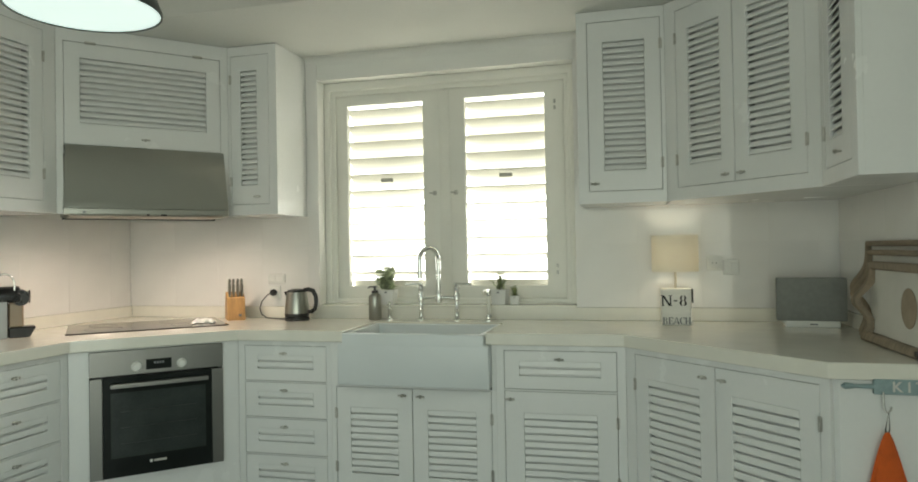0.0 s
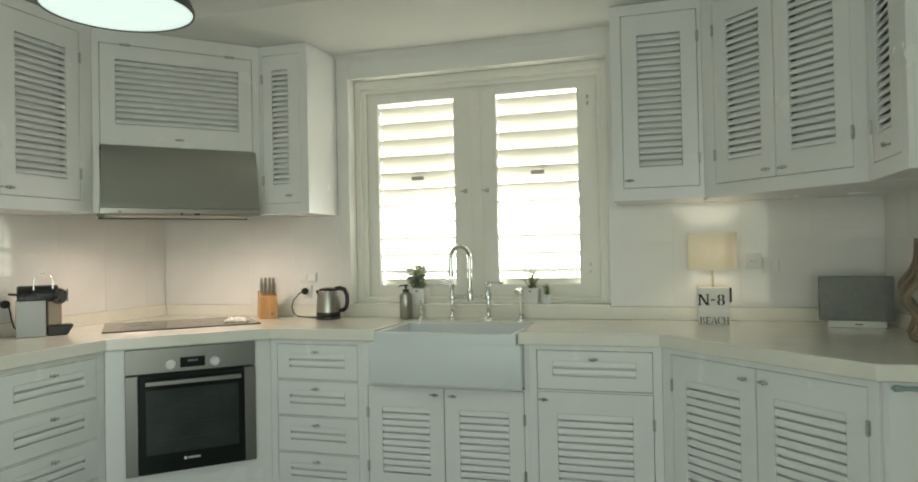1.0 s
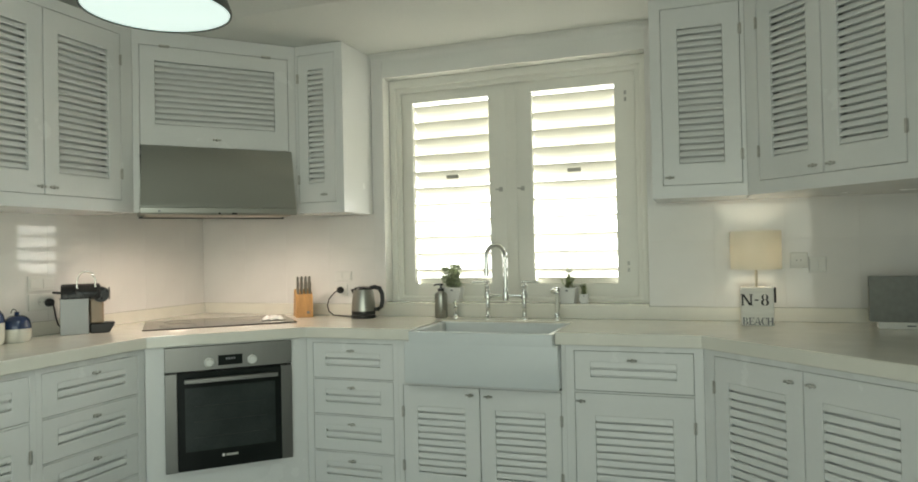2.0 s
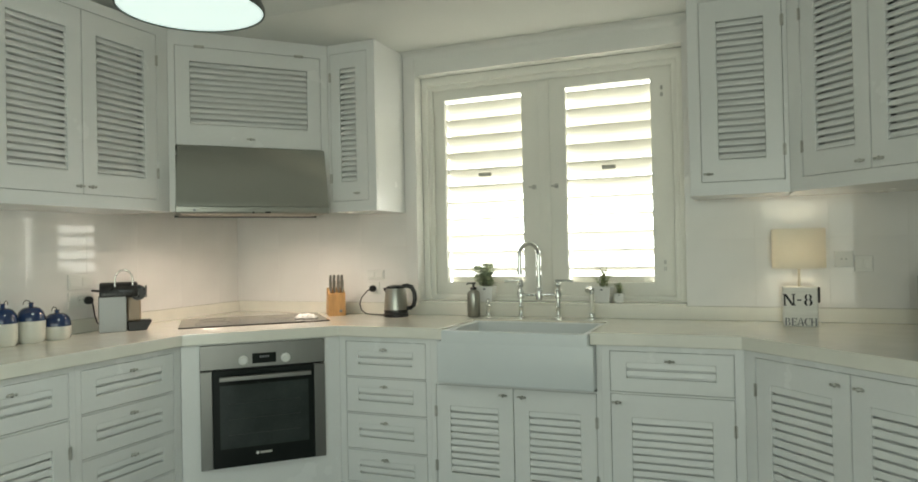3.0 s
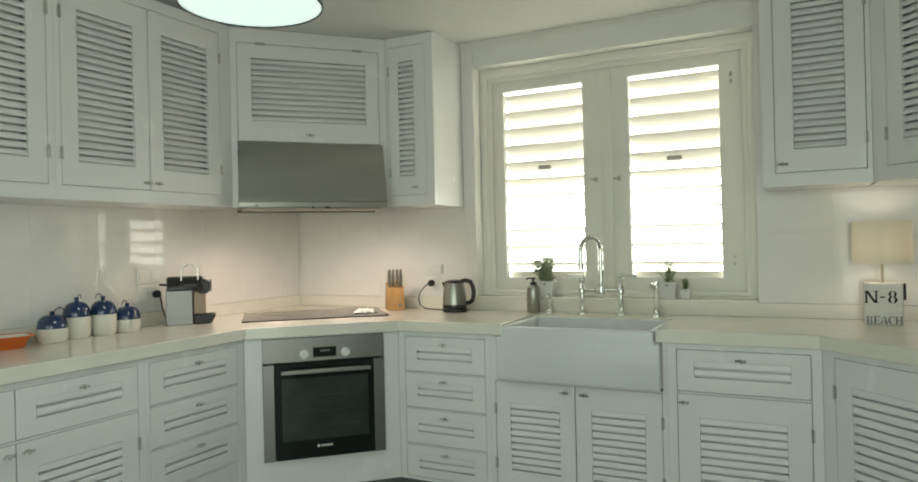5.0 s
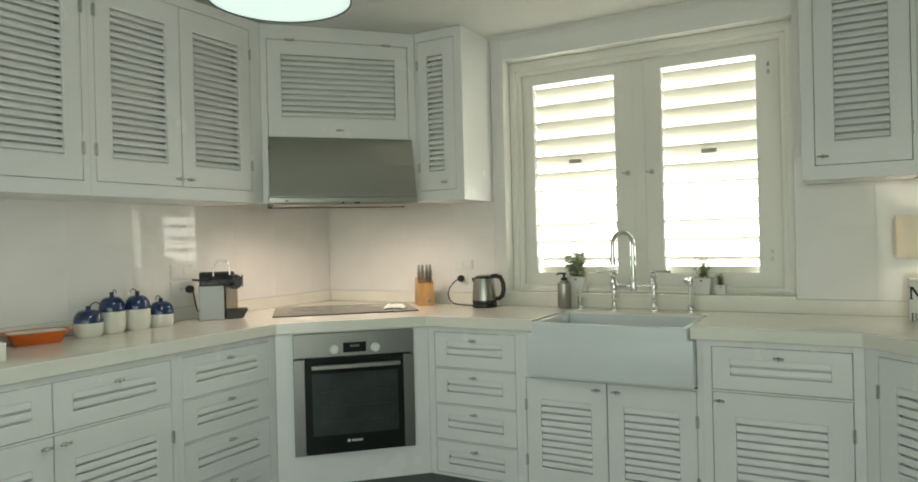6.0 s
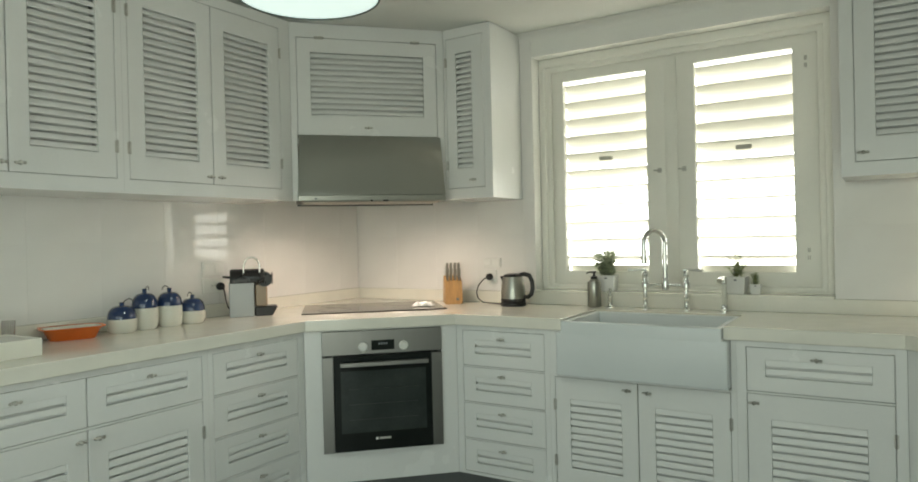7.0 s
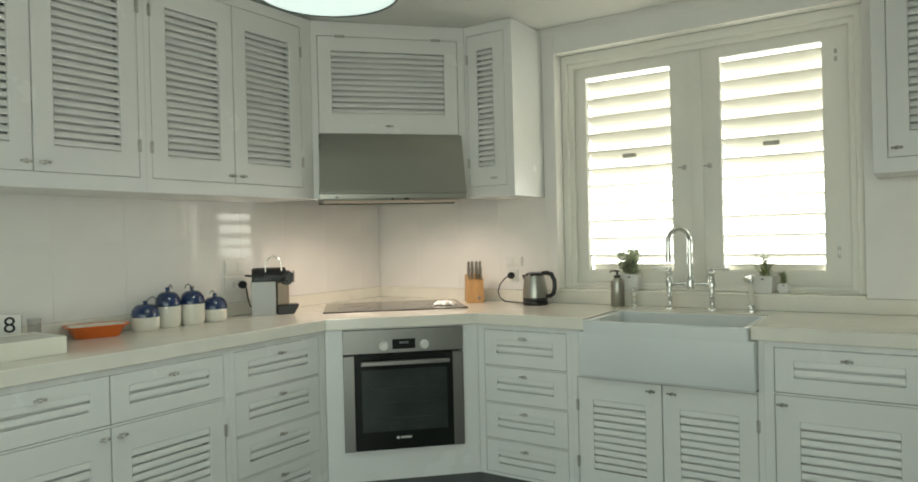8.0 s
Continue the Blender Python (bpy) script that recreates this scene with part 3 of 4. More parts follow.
# ---------- oven ----------
oven = thing("built_in_oven", m_oven @ pose(0.381, -0.02, 0.244), "stainless steel built-in oven with a black glass door", "oven")
bm = B()
box(bm, -0.28, 0.28, 0.02, 0.45, 0.01, 0.58)
part("oven_body", bm, BLACK, oven)
bm = B()
box(bm, -0.2975, 0.2975, 0.0, 0.0185, 0.478, 0.595)
part("control_panel", bm, OVENSTEEL, oven, bevel=0.002)
bm = B()
box(bm, -0.056, 0.058, -0.0015, 0.002, 0.496, 0.545)
part("display", bm, BLACKGLASS, oven)
bm = B()
for k in range(4):
    box(bm, -0.02 + k * 0.012, -0.012 + k * 0.012, -0.0022, -0.0012, 0.522, 0.532)
part("clock_digits", bm, GREYINK, oven)
for x in (-0.098, 0.104):
    bm = B()
    lathe(bm, [(0, 0), (0.023, 0), (0.023, 0.004), (0.019, 0.006), (0.018, 0.022), (0.015, 0.025), (0, 0.025)], 0, 0, 20)
    knob = part("knob", bm, PLASTIC, oven, "pale silver dial", smooth=True, at=pose(x, -0.0005, 0.514, 90))
for x0, x1 in ((-0.2975, -0.243), (0.243, 0.2975)):
    bm = B()
    box(bm, x0, x1, 0.0, 0.0185, 0.0, 0.47)
    part("side_trim", bm, OVENSTEEL, oven, bevel=0.002)
bm = B()
box(bm, -0.2425, 0.2425, -0.012, 0.0185, 0.004, 0.472)
odoor = part("oven_door", bm, BLACKGLASS, oven, bevel=0.003)
bm = B()
box(bm, -0.21, 0.212, -0.0135, -0.011, 0.095, 0.40)
part("window", bm, CAVITY, odoor, "dark oven window")
bm = B()
extrude_x(bm, [(-0.045, 0.425), (-0.03, 0.425), (-0.03, 0.447), (-0.045, 0.445)], -0.212, 0.222)
for x in (-0.20, 0.21):
    box(bm, x - 0.008, x + 0.008, -0.032, -0.012, 0.428, 0.443)
part("door_handle", bm, OVENSTEEL, odoor, "brushed steel bar handle", bevel=0.0015)
for k in range(3):
    bm = B()
    tube(bm, [(-0.17, -0.0142, 0.16 + 0.075 * k), (0.17, -0.0142, 0.16 + 0.075 * k)], 0.0007, 6)
    part("rack_line", bm, SHELL, odoor)
bm = B()
lathe(bm, [(0, 0), (0.007, 0), (0.007, 0.0008), (0, 0.0008)], 0, 0, 16)
part("badge", bm, PLASTIC, odoor, at=pose(-0.038, -0.0122, 0.062, 90))
bm = B()
box(bm, -0.026, 0.03, -0.0132, -0.0118, 0.057, 0.067)
part("badge_bar", bm, GREYPULL, odoor)

# ---------- hob ----------
hob = thing("ceramic_hob", pose(-1.677, -0.957, 0.9, 0, 0, 42.5), "flat brown-grey glass ceramic hob on the worktop", "hob")
bm = B()
box(bm, 0, 0.772, 0, 0.50, 0.0004, 0.007)
plate = part("glass_plate", bm, HOB, hob, bevel=0.002)
for x, y, r in ((0.17, 0.15, 0.09), (0.17, 0.36, 0.07), (0.56, 0.14, 0.07), (0.55, 0.35, 0.1)):
    bm = B()
    lathe(bm, [(r, 0.0071), (r, 0.0075), (r - 0.003, 0.0075), (r - 0.003, 0.0071)], x, y, 40)
    part("cooking_zone", bm, GREYINK, hob)
rest = thing("pot_holder", hob.matrix_basis @ pose(0.665, 0.165, 0.0075, 0, 0, -20), "crumpled white cotton cloth lying on the hob", "cloth")
bm = B()
n, w = 14, 0.10
grid = [[bm.verts.new(((i / n - 0.5) * w * 1.2, (k / n - 0.5) * w * (0.75 + 0.2 * math.sin(i)), 0.004 + 0.036 * (0.5 + 0.5 * noise.noise(Vector((i * 0.45, k * 0.45, 3)))) * math.sin(math.pi * i / n) ** 0.5
        * math.sin(math.pi * k / n) ** 0.5)) for k in range(n + 1)] for i in range(n + 1)]
for i in range(n):
    for k in range(n):
        bm.faces.new((grid[i][k], grid[i + 1][k], grid[i + 1][k + 1], grid[i][k + 1]))
low = [[bm.verts.new((v.co.x, v.co.y, 0.0005)) for v in row] for row in grid]
for i in range(n):
    for k in range(n):
        bm.faces.new((low[i][k], low[i][k + 1], low[i + 1][k + 1], low[i + 1][k]))
part("cloth", bm, mat("white_cotton", (0.8, 0.8, 0.78), 0.9, bump=0.3, fine=500), rest, smooth=True)

# ---------- extractor hood ----------
hood = thing("extractor_hood", m_hood, "sloping brushed steel extractor hood under the corner cabinet", "hood")
bm = B()
extrude_x(bm, [(0.18, 1.49), (0.18, 1.797), (-0.001, 1.797), (-0.001, 1.844), (-0.012, 1.844), (-0.0530, 1.662), (-0.0660, 1.606), (-0.0745, 1.574), (-0.0810, 1.552), (-0.0850, 1.538), (-0.0872, 1.524), (0.0, 1.52)], 0.0, 1.0)
for v in bm.verts:
    f = (1.844 - v.co.z) / 0.32
    v.co.x = 0.038 - 0.014 * f if v.co.x < 0.5 else 0.801 + 0.004 * f
part("canopy", bm, HOODSTEEL, hood, bevel=0.0015, smooth=True)
bm = B()
extrude_x(bm, [(-0.058, 1.523), (-0.0885, 1.523), (-0.0885, 1.494), (-0.085, 1.489), (-0.058, 1.489)], 0.023, 0.804)
strip = part("control_strip", bm, HOODSTEEL, hood, bevel=0.002)
bm = B()
box(bm, 0.05, 0.775, -0.080, 0.17, 1.4845, 1.4885)
part("grease_filter", bm, FILTER, hood)
bm = B()
box(bm, 0.03, 0.795, 0.1705, 0.182, 1.479, 1.4895)
part("rear_lip", bm, SHELL, hood)
for x, w in ((0.40, 0.006), (0.475, 0.014)):
    bm = B()
    box(bm, x - w, x + w, -0.0905, -0.087, 1.490, 1.498)
    part("switch", bm, BLACK, strip)
bm = B()
box(bm, 0.105, 0.118, -0.0895, -0.0875, 1.500, 1.510)
part("badge", bm, GREYINK, strip)
for x in (0.2, 0.6):
    bm = B()
    lathe(bm, [(0, 1.4848), (0.026, 1.4848), (0.03, 1.4858), (0, 1.4862)], x, 0.03, 18)
    part("hood_bulb", bm, BULB, hood)
    lamp("hood_light", "SPOT", m_hood @ pose(x, 0.03, 1.476), 12, (1.0, 0.80, 0.66), radius=0.05, cone=radians(173))

# ---------- things on the worktop ----------
Z = 0.9


def leaf_sprig(bm, base, height, leaves, size, spread, rng, droop=0.0):
    """One stem with small pointed leaves all along it."""
    lean = Vector((rng.uniform(-1, 1), rng.uniform(-1, 1), 0)) * spread
    pts = [Vector(base) + lean * (k / 5) ** 1.5 + Vector((0, 0, height * k / 5 * (1 - droop * k / 5))) for k in range(6)]
    tube(bm, pts, 0.0011, 5)
    for k in range(leaves):
        f = 0.15 + 0.85 * k / leaves
        i = min(4, int(f * 5))
        p = pts[i].lerp(pts[i + 1], f * 5 - i)
        a = k * 2.4 + rng.uniform(-0.4, 0.4)
        out = Vector((math.cos(a), math.sin(a), rng.uniform(0.1, 0.9))).normalized()
        side = out.cross(Vector((0, 0, 1))).normalized()
        s = size * rng.uniform(0.7, 1.15)
        v = [bm.verts.new(q) for q in (p, p + out * s * 0.5 + side * s * 0.24, p + out * s + Vector((0, 0, -0.1 * s)), p + out * s * 0.5 - side * s * 0.24, p + out * s * 0.55 + Vector((0, 0, 0.08 * s)))]
        for a_, b_ in ((0, 1), (1, 2), (2, 3), (3, 0)):
            bm.faces.new((v[a_], v[b_], v[4]))


def potted_herb(m, w, h, stems, height, size, leaf_mat, label, seed, spread=0.42):
    plant = thing("potted_herb", m, label, "potted plant", "herbs on the window sill")
    q = B()
    ring = []
    for s, z in ((0.40, 0.0), (0.5, h), (0.44, h), (0.42, h * 0.82)):
        ring.append([q.verts.new((a * w * s, b * w * s, z)) for a, b in ((-1, -1), (1, -1), (1, 1), (-1, 1))])
    for a, b in zip(ring, ring[1:]):
        for i in range(4):
            q.faces.new((a[i], a[(i + 1) % 4], b[(i + 1) % 4], b[i]))
    q.faces.new(ring[0][::-1])
    part("pot", q, POT, plant, bevel=0.004, segments=2)
    q = B()
    box(q, -w * 0.4, w * 0.4, -w * 0.4, w * 0.4, h * 0.7, h * 0.85)
    part("soil", q, SOIL, plant)
    rng = random.Random(seed)
    q = B()
    for _ in range(stems):
        leaf_sprig(q, (rng.uniform(-0.25, 0.25) * w, rng.uniform(-0.25, 0.25) * w, h * 0.82), height * rng.uniform(0.5, 1.0), 22, size, w * spread, rng)
    part("foliage", q, leaf_mat, plant)
    q = B()
    box(q, -w * 0.07, w * 0.07, -w * 0.487, -w * 0.47, h * 0.78, h * 0.87)
    part("maker_mark", q, GREYINK, plant)
    return plant


potted_herb(pose(-0.362, 0.03, 0.979, 0, 0, 4), 0.100, 0.087, 22, 0.15, 0.042, SAGE, "white square pot of grey-green sage on the sill", 3)
potted_herb(pose(0.300, 0.03, 0.979, 0, 0, -3), 0.094, 0.085, 13, 0.155, 0.021, GREEN, "white square pot of upright rosemary on the sill", 8, 0.6)
potted_herb(pose(0.383, 0.03, 0.979, 0, 0, 5), 0.054, 0.05, 8, 0.07, 0.016, GREEN, "tiny white pot with a small succulent on the sill", 12)

soap = thing("soap_bottle", pose(-0.402, -0.075, Z), "brushed steel soap bottle with a black pump", "bottle")
bm = B()
lathe(bm, [(0, 0), (0.033, 0), (0.036, 0.004), (0.036, 0.125), (0.033, 0.138), (0.02, 0.147), (0.017, 0.152), (0, 0.152)], 0, 0, 24)
part("bottle", bm, STEEL, soap, smooth=True)
bm = B()
lathe(bm, [(0, 0.151), (0.018, 0.151), (0.018, 0.164), (0.007, 0.167), (0.006, 0.18), (0.012, 0.182), (0.012, 0.192), (0, 0.193)], 0, 0, 18)
tube(bm, [(0, 0, 0.187), (-0.02, -0.022, 0.188), (-0.028, -0.032, 0.182)], 0.0042)
part("pump", bm, BLACK, soap, smooth=True)

# kettle
kettle = thing("electric_kettle", pose(-0.855, -0.14, Z, 0, 0, 8) @ Matrix.Diagonal((0.92, 0.92, 0.98, 1)), "brushed steel electric kettle with a black handle and base", "kettle")
bm = B()
lathe(bm, [(0, 0), (0.076, 0), (0.078, 0.006), (0.077, 0.018), (0.062, 0.022), (0, 0.022)], 0, 0, 32)
part("base", bm, BLACK, kettle, "black power base", smooth=True)
bm = B()
lathe(bm, [(0, 0.023), (0.074, 0.023), (0.075, 0.03), (0.075, 0.042), (0, 0.042)], 0, 0, 32)
part("heater_ring", bm, BLACK, kettle, smooth=True)
bm = B()
lathe(bm, [(0, 0.041), (0.0745, 0.041), (0.073, 0.08), (0.067, 0.13), (0.06, 0.165), (0, 0.166)], 0, 0, 36)
part("jug", bm, STEEL, kettle, smooth=True)
bm = B()
lathe(bm, [(0, 0.165), (0.06, 0.1655), (0.055, 0.178), (0.03, 0.184), (0, 0.185)], 0, 0, 28)
part("lid", bm, BLACK, kettle, smooth=True)
bm = B()
v = [bm.verts.new(p) for p in ((-0.05, -0.02, 0.17), (-0.05, 0.02, 0.17), (-0.086, 0, 0.168), (-0.056, -0.016, 0.12), (-0.056, 0.016, 0.12))]
for f in ((0, 2, 1), (0, 3, 2), (1, 2, 4), (2, 3, 4), (0, 1, 4, 3)):
    bm.faces.new([v[i] for i in f])
part("spout", bm, BLACK, kettle, bevel=0.003)
bm = B()
pts = [(0.045, 0, 0.176), (0.075, 0, 0.18), (0.105, 0, 0.172), (0.122, 0, 0.14), (0.124, 0, 0.10), (0.116, 0, 0.066), (0.095, 0, 0.05), (0.07, 0, 0.05)]
tube(bm, pts, [0.012, 0.013, 0.014, 0.0135, 0.013, 0.013, 0.012, 0.011], 12)
part("handle", bm, BLACK, kettle, smooth=True)
bm = B()
box(bm, 0.03, 0.04, -0.066, -0.0645, 0.06, 0.066)
part("badge", bm, GREYINK, kettle)


def socket_plate(m, w, h, label, kind="socket"):
    plate_ = thing("wall_socket" if kind == "socket" else "light_switch", m, label, "wall socket")
    q = B()
    box(q, -w / 2, w / 2, -0.009, -0.0005, -h / 2, h / 2)
    part("faceplate", q, PLASTIC, plate_, bevel=0.002)
    q = B()
    if kind == "socket":
        lathe(q, [(0.021, 0), (0.021, 0.003), (0.019, 0.003), (0.019, -0.001), (0, -0.001)], 0, 0, 24)
        part("outlet_ring", q, PLASTIC, plate_, smooth=True, at=pose(0, -0.0095, 0, 90))
        for x in (-0.009, 0.009):
            q = B()
            lathe(q, [(0, 0.0), (0.0025, 0.0), (0.0025, 0.001), (0, 0.001)], 0, 0, 10)
            part("pin_hole", q, BLACK, plate_, at=pose(x, -0.0085, 0, 90))
    else:
        for x in (-w / 4, w / 4):
            q = B()
            box(q, x - w * 0.2, x + w * 0.2, -0.013, -0.009, -h * 0.32, h * 0.32)
            part("rocker", q, PLASTIC, plate_, bevel=0.0015)
    return plate_


def plug_and_cord(m, cord, label):
    p = thing("power_plug", m, label, "plug")
    q = B()
    lathe(q, [(0, 0), (0.019, 0), (0.021, 0.006), (0.019, 0.024), (0.011, 0.034), (0, 0.036)], 0, 0, 18)
    part("plug_body", q, BLACK, p, smooth=True, at=pose(0, -0.012, 0, 90))
    q = B()
    tube(q, cord, 0.0035, 8)
    part("cord", q, BLACK, p, smooth=True)
    return p


socket_plate(pose(-1.055, -0.007, 1.135), 0.115, 0.055, "white double rocker switch on the tiles", "switch")
socket_plate(pose(-1.067, -0.007, 1.052), 0.075, 0.075, "white round wall socket on the tiles")
plug_and_cord(pose(-1.067, -0.007, 1.052), [(0, -0.045, 0), (-0.02, -0.058, -0.012), (-0.055, -0.062, -0.05), (-0.066, -0.066, -0.09), (-0.05, -0.075, -0.125), (-0.01, -0.088, -0.144),
                                            (0.05, -0.10, -0.147), (0.125, -0.125, -0.147)], "black plug with a looping kettle cord")
socket_plate(pose(1.425, -0.007, 1.197), 0.075, 0.075, "white wall socket with a small adaptor on the tiles")
socket_plate(pose(1.505, -0.007, 1.175), 0.075, 0.075, "white blank wall socket on the tiles", "switch")
socket_plate(pose(-2.087, -1.185, 1.155, 0, 0, 90), 0.14, 0.075, "white double switch on the tiles", "switch")
socket_plate(pose(-2.087, -1.185, 1.065, 0, 0, 90), 0.14, 0.08, "white wall socket on the tiles")
plug_and_cord(pose(-2.087, -1.155, 1.06, 0, 0, 90), [(0, -0.045, 0), (0.0, -0.055, -0.03), (0.004, -0.06, -0.075), (0.016, -0.06, -0.112), (0.04, -0.06, -0.132), (0.07, -0.06, -0.134), (0.11, -0.06, -0.13)],
              "black plug with a coffee machine cord")

# knife block
block = thing("knife_block", pose(-1.268, -0.125, Z, 0, 0, 40), "beech knife block holding steel handled knives", "knife block")
bm = B()
prof = [(-0.075, 0.0), (0.055, 0.0), (0.05, 0.06), (0.015, 0.165), (-0.06, 0.132)]
extrude_x(bm, [(y, z) for y, z in prof], -0.05, 0.05)
part("block", bm, BEECH, block, bevel=0.004, segments=2)
bm = B()
box(bm, 0.012, 0.028, -0.0765, -0.0745, 0.022, 0.036)
part("label_mark", bm, GREYINK, block)
k = 0
for row, (y, z, ln) in enumerate(((-0.045, 0.138, 0.075), (-0.015, 0.15, 0.095))):
    for x in (-0.034, -0.012, 0.012, 0.034):
        bm = B()
        d = Vector((0, -0.30, 0.95)).normalized()
        p = Vector((x, y, z))
        tube(bm, [p - d * 0.005, p + d * 0.01, p + d * ln * 0.5, p + d * ln * 0.85, p + d * ln], [0.006, 0.0062, 0.0075, 0.0075, 0.005], 8)
        part("knife_handle", bm, STEEL, block, "brushed steel knife handle", smooth=True)
        k += 1

# coffee machine
coffee = thing("coffee_machine", pose(-1.921, -1.049, Z, 0, 0, 50), "black and silver capsule coffee machine", "coffee machine")
bm = B()
box(bm, -0.125, 0.0, -0.052, 0.052, 0.004, 0.172)
part("body", bm, BLACK, coffee, bevel=0.006, segments=2)
for y0, y1 in ((-0.058, -0.0525), (0.0525, 0.058)):
    bm = B()
    box(bm, -0.13, -0.005, y0, y1, 0.0, 0.178)
    part("side_panel", bm, mat("silver_panel", (0.33, 0.34, 0.34), 0.4, 0.6), coffee, "silver side panel", bevel=0.003)
bm = B()
extrude_x(bm, [(-0.06, 0.172)] + [(-0.06 * math.cos(a), 0.190 + 0.058 * math.sin(a)) for a in [math.pi * i / 14 for i in range(15)]] + [(0.06, 0.172)], -0.125, 0.05)
part("top_housing", bm, BLACK, coffee, bevel=0.010, segments=3, smooth=True)
bm = B()
lathe(bm, [(0, -0.05), (0.036, -0.05), (0.04, -0.038), (0.04, 0.038), (0.036, 0.05), (0, 0.05)], 0, 0, 28)
part("brew_head", bm, BLACK, coffee, smooth=True, at=pose(0.05, 0, 0.192, 90))
bm = B()
lathe(bm, [(0, 0), (0.03, 0), (0.034, 0.003), (0.03, 0.006), (0, 0.006)], 0, 0, 24)
part("end_cap", bm, BLACK, coffee, smooth=True, at=pose(0.086, 0, 0.195, 0, 90))
bm = B()
box(bm, 0.0, 0.062, -0.042, 0.042, 0.05, 0.17)
part("capsule_bin", bm, mat("smoked_plastic", (0.30, 0.23, 0.16), 0.2), coffee, "smoked plastic capsule bin", bevel=0.006)
bm = B()
extrude_x(bm, [(-0.05, 0.0), (-0.05, 0.05), (0.05, 0.05), (0.05, 0.0)], 0.0, 0.115)
for v in bm.verts:
    if v.co.x > 0.1 and v.co.z < 0.01:
        v.co.x -= 0.028
part("drip_tray", bm, BLACK, coffee, bevel=0.005)
bm = B()
tube(bm, [(-0.055, -0.04, 0.19), (-0.055, -0.042, 0.24)] + [(-0.015 - 0.04 * math.cos(a), -0.042, 0.262 + 0.048 * math.sin(a)) for a in [math.pi * i / 8 for i in range(9)]] + [(0.025, -0.042, 0.23)], 0.0048)
part("lever_handle", bm, CHROME, coffee, "chrome arched lever", smooth=True)
bm = B()
tube(bm, [(-0.118, 0.0, 0.205), (-0.16, 0.0, 0.21)], [0.007, 0.005])
part("tank_grip", bm, BLACK, coffee, smooth=True)

# canisters
def canister(x, y, r, h, split, label, tilt):
    c = thing("storage_jar", pose(x, y, Z), label, "jar", "blue and white jars")
    q = B()
    lathe(q, [(0, 0), (r * 0.80, 0), (r * 0.93, h * 0.06), (r, h * 0.2), (r, split)], 0, 0, 36)
    part("lower_body", q, CREAM, c, "cream glazed lower half", smooth=True)
    q = B()
    lathe(q, [(r, split), (r, split + 0.002)] + [(r * math.cos(a) ** 0.55, split + (h * 0.95 - split) * math.sin(a)) for a in [radians(d) for d in (8, 18, 28, 38)]] + [(0, split + (h * 0.95 - split) * 0.62)], 0, 0, 36)
    part("upper_body", q, BLUE, c, "blue glazed upper half", smooth=True)
    q = B()
    rim = radians(38)
    lathe(q, [(r * math.cos(rim) ** 0.55 * 1.02, split + (h * 0.95 - split) * 0.625)] + [(r * math.cos(a) ** 0.6, split + (h * 0.96 - split) * math.sin(a)) for a in [radians(d) for d in (42, 52, 62, 72, 80, 86)]]
          + [(r * 0.17, h * 0.97), (r * 0.15, h * 1.02), (r * 0.2, h * 1.05), (r * 0.14, h * 1.075), (0, h * 1.08)], 0, 0, 30)
    part("lid", q, BLUE, c, "blue glazed lid with a knob", smooth=True)
    q = B()
    top = h * 1.02
    tube(q, [(0.004, 0.0, top), (0.008, 0.014 * tilt, top + 0.016), (0.010, 0.030 * tilt, top + 0.022), (0.012, 0.042 * tilt, top + 0.014), (0.012, 0.046 * tilt, top + 0.002)], [0.002, 0.0024, 0.0026, 0.0024, 0.0016], 8)
    part("thong", q, SHELL, c, "dark leather thong", smooth=True)
    return c


canister(-1.965, -1.77, 0.061, 0.125, 0.062, "squat blue and cream glazed storage jar", 1.0)
canister(-1.985, -1.645, 0.057, 0.172, 0.098, "tall blue and cream glazed storage jar", 0.3)
canister(-1.975, -1.523, 0.057, 0.168, 0.098, "tall blue and cream glazed storage jar", -1.0)
canister(-1.965, -1.404, 0.058, 0.128, 0.062, "squat blue and cream glazed storage jar", -0.8)

# orange dish
dish = thing("serving_dish", pose(-1.978, -1.985, Z, 0, 0, 72) @ Matrix.Diagonal((0.78, 0.80, 0.95, 1)), "orange enamelled serving dish with a white inside", "dish")
bm = B()
rr = []
for sx, sy, z in ((0.105, 0.055, 0.0), (0.112, 0.062, 0.006), (0.135, 0.085, 0.045), (0.158, 0.100, 0.052), (0.158, 0.100, 0.056), (0.137, 0.085, 0.0535)):
    rr.append([bm.verts.new((sx * math.copysign(abs(math.cos(a)) ** 0.45, math.cos(a)), sy * math.copysign(abs(math.sin(a)) ** 0.45, math.sin(a)), z)) for a in [2 * math.pi * i / 40 + 0.01 for i in range(40)]])
for a, b in zip(rr, rr[1:]):
    for i in range(40):
        bm.faces.new((a[i], a[(i + 1) % 40], b[(i + 1) % 40], b[i]))
bm.faces.new(rr[0][::-1])
part("shell", bm, ORANGE, dish, smooth=True)
bm = B()
rr = []
